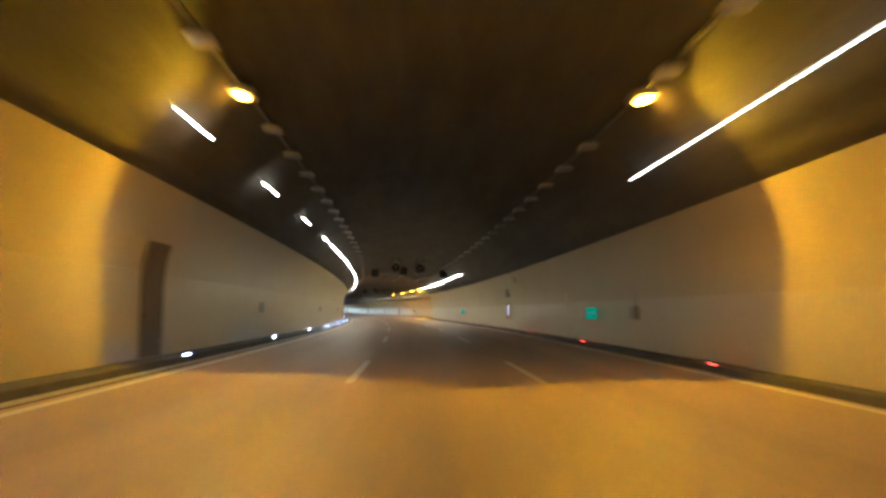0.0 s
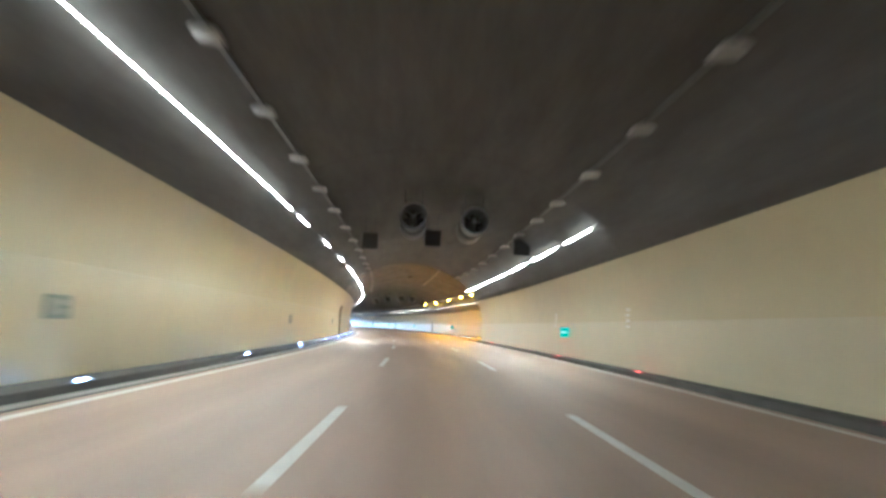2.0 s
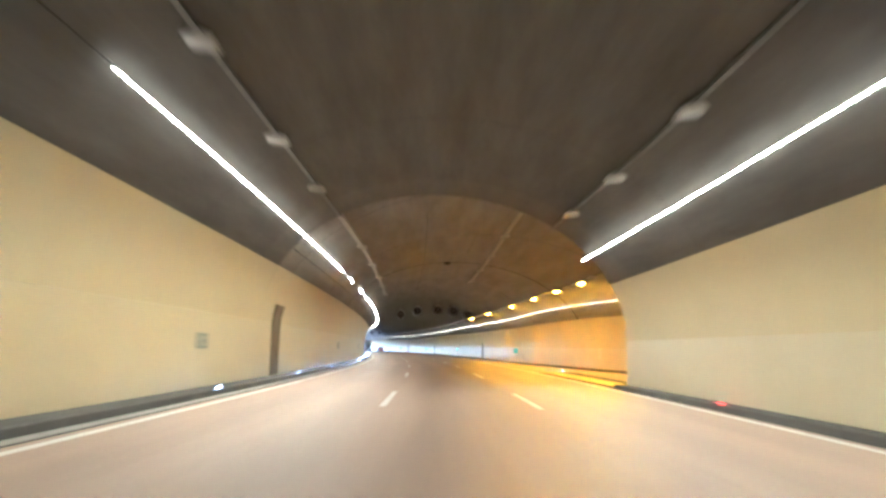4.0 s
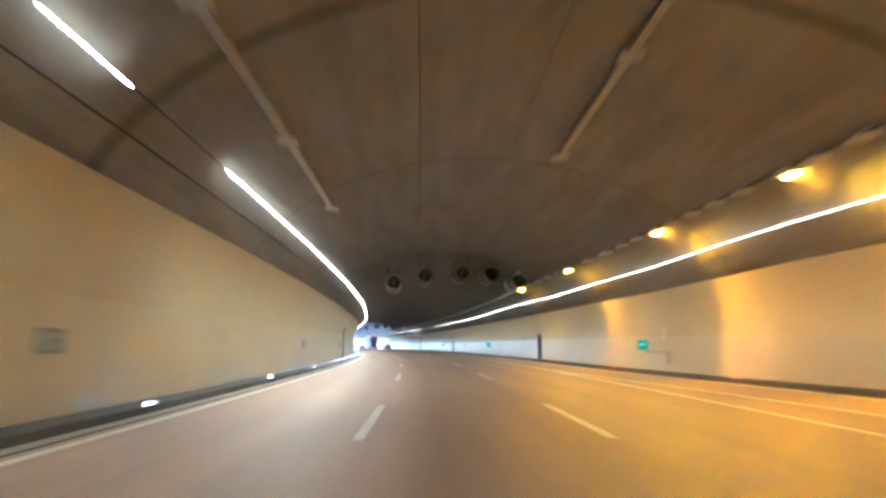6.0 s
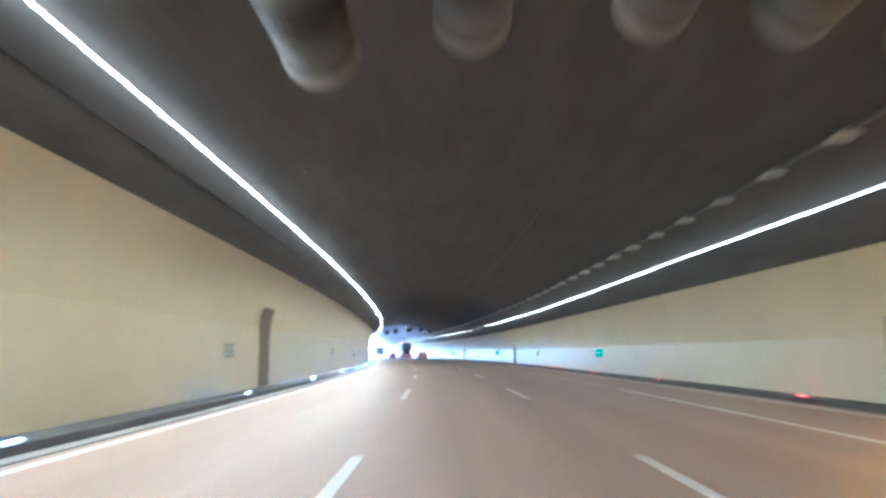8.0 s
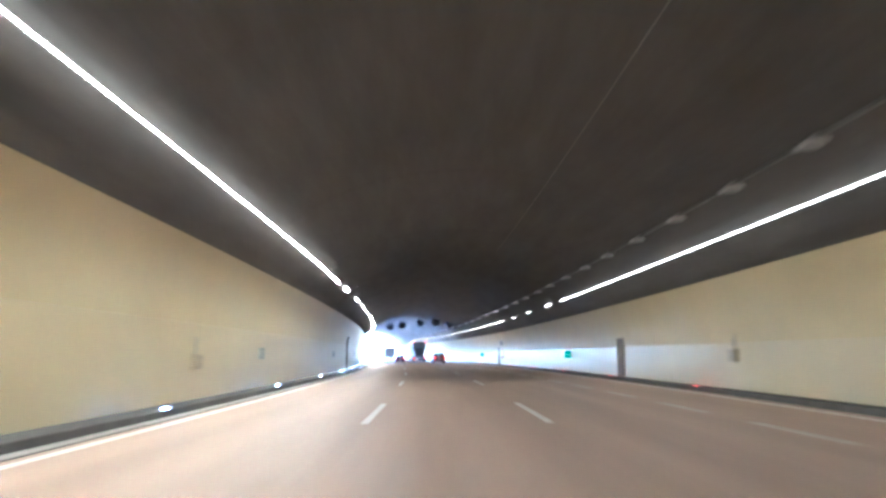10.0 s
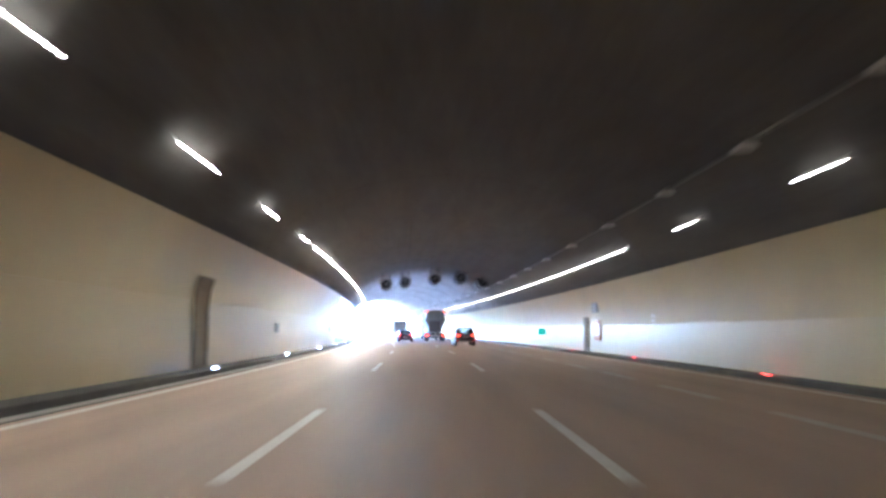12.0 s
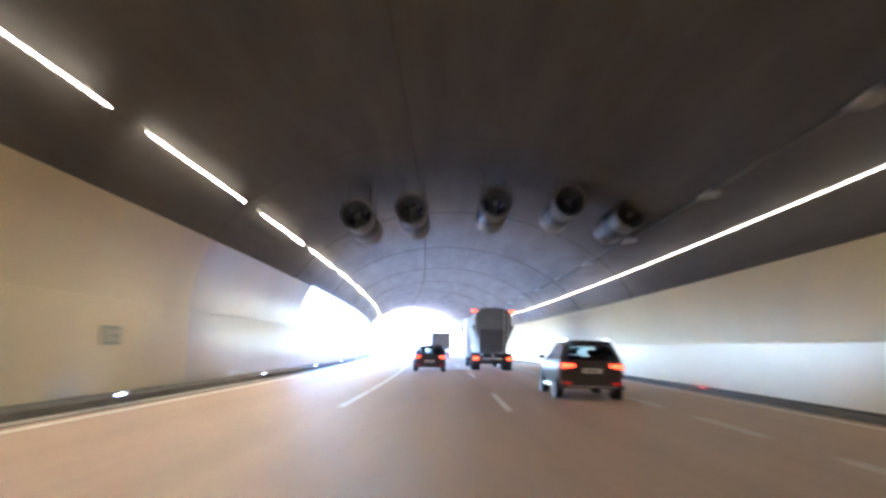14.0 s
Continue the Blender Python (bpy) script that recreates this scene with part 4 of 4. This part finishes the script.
def passenger_car(name, label, paint, L, W, H, belt, wheel_r, tall):
    """A five-door car seen mostly from behind; tall: an off-roader with rails and a steeper tail."""
    car = empty(name, label, "car", "cars on the road")
    h, low = W / 2, 0.30 if tall else 0.22
    def out(k, top, lift=0.0):
        return [(0, low + lift), (h * 0.80 * k, low + lift), (h * 0.93 * k, low + 0.14 + lift), (h * k, low + 0.36), (h * k, belt - 0.16), (h * 0.955 * k, belt - 0.02), (h * 0.80 * k, top), (0, top + 0.015)]
    body = part("body", loft([(0.02, out(0.86, belt - 0.02, 0.10)), (0.10, out(0.95, belt, 0.04)), (0.35, out(0.99, belt + 0.01)), (1.2, out(1.0, belt + 0.01)), (L * 0.66, out(1.0, belt)),
                              (L * 0.80, out(0.985, belt - 0.03)), (L * 0.93, out(0.93, belt - 0.14)), (L * 0.99, out(0.82, belt - 0.26, 0.06)), (L, out(0.70, belt - 0.34, 0.12))]), paint, car)
    rounded(body)
    # the cabin: plan outlines stacked by height, as (height, tail y, nose y, half width)
    tail = (0.06, 0.09, 0.30, 0.40, 0.52) if tall else (0.10, 0.16, 0.46, 0.58, 0.72)
    tiers = [(belt - 0.06, tail[0], L * 0.73, h * 0.955), (belt + 0.06, tail[1], L * 0.69, h * 0.93), (H - 0.17, tail[2], L * 0.55, h * 0.775), (H - 0.06, tail[3], L * 0.51, h * 0.70), (H, tail[4] + 0.06, L * 0.46, h * 0.57)]

    def tier(z):
        zs = [q[0] for q in tiers]
        return [float(np.interp(z, zs, [q[i] for q in tiers])) for i in (1, 2, 3)]

    shell, rings = bmesh.new(), []
    for z, y0, y1, w in tiers:
        r, ring_ = 0.17, []
        for cx, cy, a0 in ((w - r, y0 + r, -90), (w - r, y1 - r, 0), (-w + r, y1 - r, 90), (-w + r, y0 + r, 180)):
            ring_ += [shell.verts.new((cx + r * math.cos(radians(a0 + 22.5 * i)), cy + r * math.sin(radians(a0 + 22.5 * i)), z)) for i in range(5)]
        rings.append(ring_)
    for level, (a, b) in enumerate(zip(rings, rings[1:])):
        for i in range(20):
            if level == 1 and i in (9, 19):
                continue  # the openings of windscreen and rear window
            shell.faces.new((a[i], a[(i + 1) % 20], b[(i + 1) % 20], b[i]))
    shell.faces.new(rings[-1])
    rounded(part("roof", shell, paint, car, "body-coloured roof and pillars"), 40)

    def pane(name, corners, push, glass=dark_glass, tint="dark tinted glass"):
        """A glass pane through four corners, given from below, with a little thickness along push."""
        bm = bmesh.new()
        q = Vector(push)
        front = [bm.verts.new(Vector(c) + q) for c in corners]
        back_ = [bm.verts.new(Vector(c) - q * 2) for c in corners]
        bm.faces.new(front)
        bm.faces.new(list(reversed(back_)))
        for i in range(4):
            k = (i + 1) % 4
            bm.faces.new((front[i], back_[i], back_[k], front[k]))
        return part(name, bm, glass, car, tint)

    z0, z1 = belt + 0.06, H - 0.18
    (r0, f0, w0), (r1, f1, w1) = tier(z0), tier(z1)
    pane("rear_window", [(-w0 * 0.79, r0, z0), (w0 * 0.79, r0, z0), (w1 * 0.78, r1, z1), (-w1 * 0.78, r1, z1)], (0, -0.012, 0.004), clear_glass, "faintly tinted glass")
    pane("windscreen", [(-w0 * 0.8, f0, z0), (w0 * 0.8, f0, z0), (w1 * 0.78, f1, z1), (-w1 * 0.78, f1, z1)], (0, 0.012, 0.004), clear_glass, "faintly tinted glass")
    for x in (-0.37, 0.37):
        for y, top in ((L * 0.19, 0.16), (L * 0.42, 0.12)):
            back_rest = part("seat", box(x - 0.25, y, belt - 0.1, x + 0.25, y + 0.14, belt + top, 0.05), rubber, car, "dark seat back")
            part("headrest", box(x - 0.13, y + 0.02, belt + top + 0.03, x + 0.13, y + 0.11, belt + top + 0.2, 0.04), rubber, back_rest)
    part("dashboard", box(-w0 * 0.85, L * 0.56, belt - 0.08, w0 * 0.85, L * 0.66, belt + 0.08, 0.04), rubber, car)
    part("inner_mirror", box(-0.12, f1 - 0.12, z1 - 0.10, 0.12, f1 - 0.09, z1 - 0.03, 0.012), black_plastic, car)
    for sx in (-1, 1):
        x0, x1 = sx * w0, sx * w1
        for a0, b0, a1, b1 in ((0.24, L * 0.24, 0.30 + r1 - r0, L * 0.235), (L * 0.26, L * 0.41, L * 0.255, L * 0.40), (L * 0.43, L * 0.645, L * 0.42, L * 0.51)):
            pane("side_window", [(x0, a0, z0), (x0, b0, z0), (x1, b1, z1), (x1, a1, z1)], (sx * 0.009, 0, 0.002))
        mirror = part("mirror", box(min(sx * (h - 0.02), sx * (h + 0.2)), L * 0.62, belt + 0.02, max(sx * (h - 0.02), sx * (h + 0.2)), L * 0.66, belt + 0.15, 0.03), paint, car)
        zl = belt - (0.11 if tall else 0.10)
        inner, outer = h * (0.50 if tall else 0.56), h * 0.93

        def wedge(k, y):
            bm = bmesh.new()
            mid = (inner + outer) / 2
            pts = [(inner, -0.075, -0.045), (outer, -0.02, -0.10 if tall else -0.13), (outer + 0.015, 0.0, 0.06), (inner, -0.075, 0.045)]
            front = [bm.verts.new((sx * (mid + (x - mid) * k), 0.03 + dy + y, zl + dz * k)) for x, dy, dz in pts]
            back_ = [bm.verts.new((v.co.x, v.co.y + 0.16, v.co.z)) for v in front]
            bm.faces.new(front)
            bm.faces.new(list(reversed(back_)))
            for i in range(4):
                q = (i + 1) % 4
                bm.faces.new((front[i], back_[i], back_[q], front[q]))
            return bm
        light = part("tail_light", wedge(1.0, 0.0), tail_dim, car, "red tail light")
        part("lit_core", wedge(0.8, -0.012), tail_red, light, "glowing red")
        part("reflector", box(min(sx * h * 0.62, sx * h * 0.86), -0.045, low + 0.15, max(sx * h * 0.62, sx * h * 0.86), 0.03, low + 0.19, 0.006), tail_dim, car, "red reflector with a faint glow of its own")
        for y in (0.82 if tall else 0.74, L - 0.86):
            arch = tube(wheel_r + 0.07, wheel_r + 0.07, -0.03, 0.03, seg=28)
            bmesh.ops.transform(arch, matrix=Matrix.Translation((sx * (h - 0.018), y, wheel_r + 0.01)) @ Matrix.Rotation(radians(90), 4, "Z"), verts=arch.verts)
            part("wheel_arch", arch, black_plastic, car, "black wheel arch")
            wheel(car, sx * (h - 0.11), y, wheel_r, 0.23)
        for y in (L * 0.40, L * 0.57):
            part("door_handle", box(min(sx * (h - 0.01), sx * (h + 0.03)), y, belt - 0.15, max(sx * (h - 0.01), sx * (h + 0.03)), y + 0.18, belt - 0.12, 0.008), chrome if tall else paint, car)
        part("sill", box(min(sx * (h - 0.06), sx * (h + 0.012)), 1.3, low - 0.02, max(sx * (h - 0.06), sx * (h + 0.012)), L - 1.35, low + 0.09, 0.02), chrome if tall else black_plastic, car)
        if tall:
            part("roof_rail", box(sx * h * 0.665 - 0.018, 0.6, H - 0.05, sx * h * 0.665 + 0.018, L * 0.45, H + 0.03, 0.012), chrome, car, "bright roof rail")
    part("bumper", box(-h * 0.95, -0.06, low + 0.02, h * 0.95, 0.3, low + 0.13, 0.03), black_plastic, car, "dark lower bumper")
    part("bumper_trim", box(-h * 0.78, -0.075, low + 0.06, h * 0.78, -0.05, low + 0.10, 0.006), chrome if tall else black_plastic, car)
    part("spoiler", box(-h * 0.6, tier(H - 0.08)[0] - 0.10, H - 0.11, h * 0.6, tier(H)[0] + 0.05, H - 0.035, 0.02), paint, car)
    plate = part("number_plate", box(-0.26, -0.035, belt - (0.31 if tall else 0.42), 0.26, 0.03, belt - (0.19 if tall else 0.30), 0.005), plate_white, car, "pale plate with grey bars")
    pz = belt - (0.25 if tall else 0.36)
    part("plate_bar", box(-0.2, -0.039, pz - 0.025, 0.2, -0.0365, pz + 0.025), grey_ink, plate)
    part("wiper", bar((0.0, r0 - 0.02, z0 + 0.02), (0.30, r0 + 0.015, z0 + 0.10), 0.02, 0.02), black_plastic, car)
    return car


hatchback = passenger_car("hatchback", "dark blue hatchback with lit red tail lights on the road", car_blue, 4.0, 1.76, 1.47, 0.93, 0.31, False)
hatchback.matrix_world = along(342.6, -0.1, 0.0)
offroader = passenger_car("suv", "dark grey off-roader with lit red tail lights on the road", suv_grey, 4.5, 1.85, 1.66, 1.06, 0.35, True)
offroader.matrix_world = along(322.7, 4.68, 0.0)


def silo_lorry():
    """A bulk lorry: hull on a frame, ladder, high red lamps, tail bar, wheels and cab."""
    lorry = empty("silo_lorry", "grey bulk silo lorry with high red lamps on the road", "lorry", "lorries on the road")
    hull = [(0, 1.02), (0.84, 1.05), (0.90, 1.75), (1.10, 2.35), (1.17, 3.15), (1.06, 3.55), (0.7, 3.79), (0, 3.86)]
    small = [(x * 0.93, 1.1 + (z - 1.02) * 0.96) for x, z in hull]
    rounded(part("tank", loft([(0.0, small), (0.12, hull), (7.6, hull), (7.75, small)]), tank_grey, lorry, "dull grey metal hull"), 32)
    for y in (2.0, 4.0, 6.0):
        part("rib", loft([(y, [(x * 1.02, z) for x, z in hull]), (y + 0.08, [(x * 1.02, z) for x, z in hull])]), tank_grey, lorry)
    part("rear_plate", box(-0.78, -0.04, 1.15, 0.78, 0.05, 2.5, 0.02), tarp, lorry, "dark rear plate")
    part("underrun_bar", box(-1.18, -0.06, 0.40, 1.18, 0.02, 0.60, 0.03), black_plastic, lorry)
    part("hopper", loft([(0.1, [(0, 1.9), (1.05, 2.0), (1.3, 2.75), (0, 2.8)]), (1.2, [(0, 1.9), (1.05, 2.0), (1.3, 2.75), (0, 2.8)])]), tank_grey, lorry)
    part("discharge_pipe", tube(0.1, 0.1, -0.25, 0.3, 0.0, 0.92, 16), galvanised, lorry)
    for x in (0.66, 0.98):
        part("ladder_rail", box(x - 0.02, -0.1, 1.1, x + 0.02, -0.05, 3.85), galvanised, lorry)
    for i in range(9):
        part("ladder_rung", box(0.66, -0.09, 1.25 + 0.3 * i, 0.98, -0.06, 1.28 + 0.3 * i), galvanised, lorry)
    part("frame", box(-0.5, 0.1, 0.72, 0.5, 10.6, 1.02, 0.02), black_plastic, lorry)
    tail = part("tail_bar", box(-1.24, -0.12, 0.62, 1.24, 0.0, 0.86, 0.02), black_plastic, lorry)
    part("tail_stripe", box(-0.6, -0.126, 0.70, 0.6, -0.121, 0.78), plate_white, tail, "pale reflecting strip")
    for sx in (-1, 1):
        a, b = sorted((sx * 0.86, sx * 1.18))
        part("tail_light", box(a, -0.15, 0.66, b, -0.115, 0.83, 0.01), tail_red, lorry, "glowing red tail light")
        a, b = sorted((sx * 1.02, sx * 1.34))
        part("lamp_bracket", box(a, 0.04, 3.5, b, 0.1, 3.56), black_plastic, lorry)
        part("marker_lamp", box(a, -0.02, 3.56, b, 0.06, 3.70, 0.02), tail_red, lorry, "glowing red lamp")
        part("side_lamp", box(*sorted((sx * 1.22, sx * 1.28))[:1], 0.3, 1.35, sorted((sx * 1.22, sx * 1.28))[1], 0.42, 1.45), beacon_white, lorry, "small lit lamp") if sx < 0 else None
        part("mudguard", box(*([sx * 0.72, 0.35, 1.02, sx * 1.22, 3.2, 1.08] if sx > 0 else [-1.22, 0.35, 1.02, -0.72, 3.2, 1.08]), 0.02), black_plastic, lorry)
        part("mud_flap", box(*([0.74, 0.34, 0.28, 1.2, 0.37, 1.02] if sx > 0 else [-1.2, 0.34, 0.28, -0.74, 0.37, 1.02])), rubber, lorry)
        for y in (0.95, 2.3, 9.6):
            wheel(lorry, sx * 0.98, y, 0.51, 0.5 if y < 5 else 0.32)
        part("side_mirror", box(*([1.3, 9.9, 2.2, 1.52, 9.98, 2.9] if sx > 0 else [-1.52, 9.9, 2.2, -1.3, 9.98, 2.9]), 0.03), black_plastic, lorry)
    part("cab", box(-1.24, 8.5, 0.7, 1.24, 10.7, 3.5, 0.12), cab_white, lorry, "grey cab")
    part("cab_window", box(-1.255, 9.4, 1.9, 1.255, 10.3, 2.7, 0.02), dark_glass, lorry)
    return lorry


lorry = silo_lorry()
lorry.matrix_world = along(346.8, 3.72, 0.0)


def box_lorry():
    thing = empty("box_lorry", "dark covered lorry far ahead on the road", "lorry", "lorries on the road")
    part("load_box", box(-1.2, 0, 1.0, 1.2, 6.6, 3.3, 0.05), tarp, thing, "dark tarpaulin body")
    part("frame", box(-0.5, 0.1, 0.65, 0.5, 8.4, 1.0, 0.02), black_plastic, thing)
    part("cab", box(-1.15, 6.8, 0.6, 1.15, 8.6, 2.9, 0.12), cab_white, thing, "grey cab")
    part("tail_bar", box(-1.15, -0.05, 0.55, 1.15, 0.05, 0.75, 0.02), black_plastic, thing)
    for sx in (-1, 1):
        part("tail_light", box(*([0.8, -0.09, 0.58, 1.1, -0.052, 0.72] if sx > 0 else [-1.1, -0.09, 0.58, -0.8, -0.052, 0.72])), tail_red, thing, "glowing red tail light")
        for y in (1.2, 7.4):
            wheel(thing, sx * 0.95, y, 0.46, 0.4)
    return thing


covered = box_lorry()
covered.matrix_world = along(398.0, 3.0, 0.0)
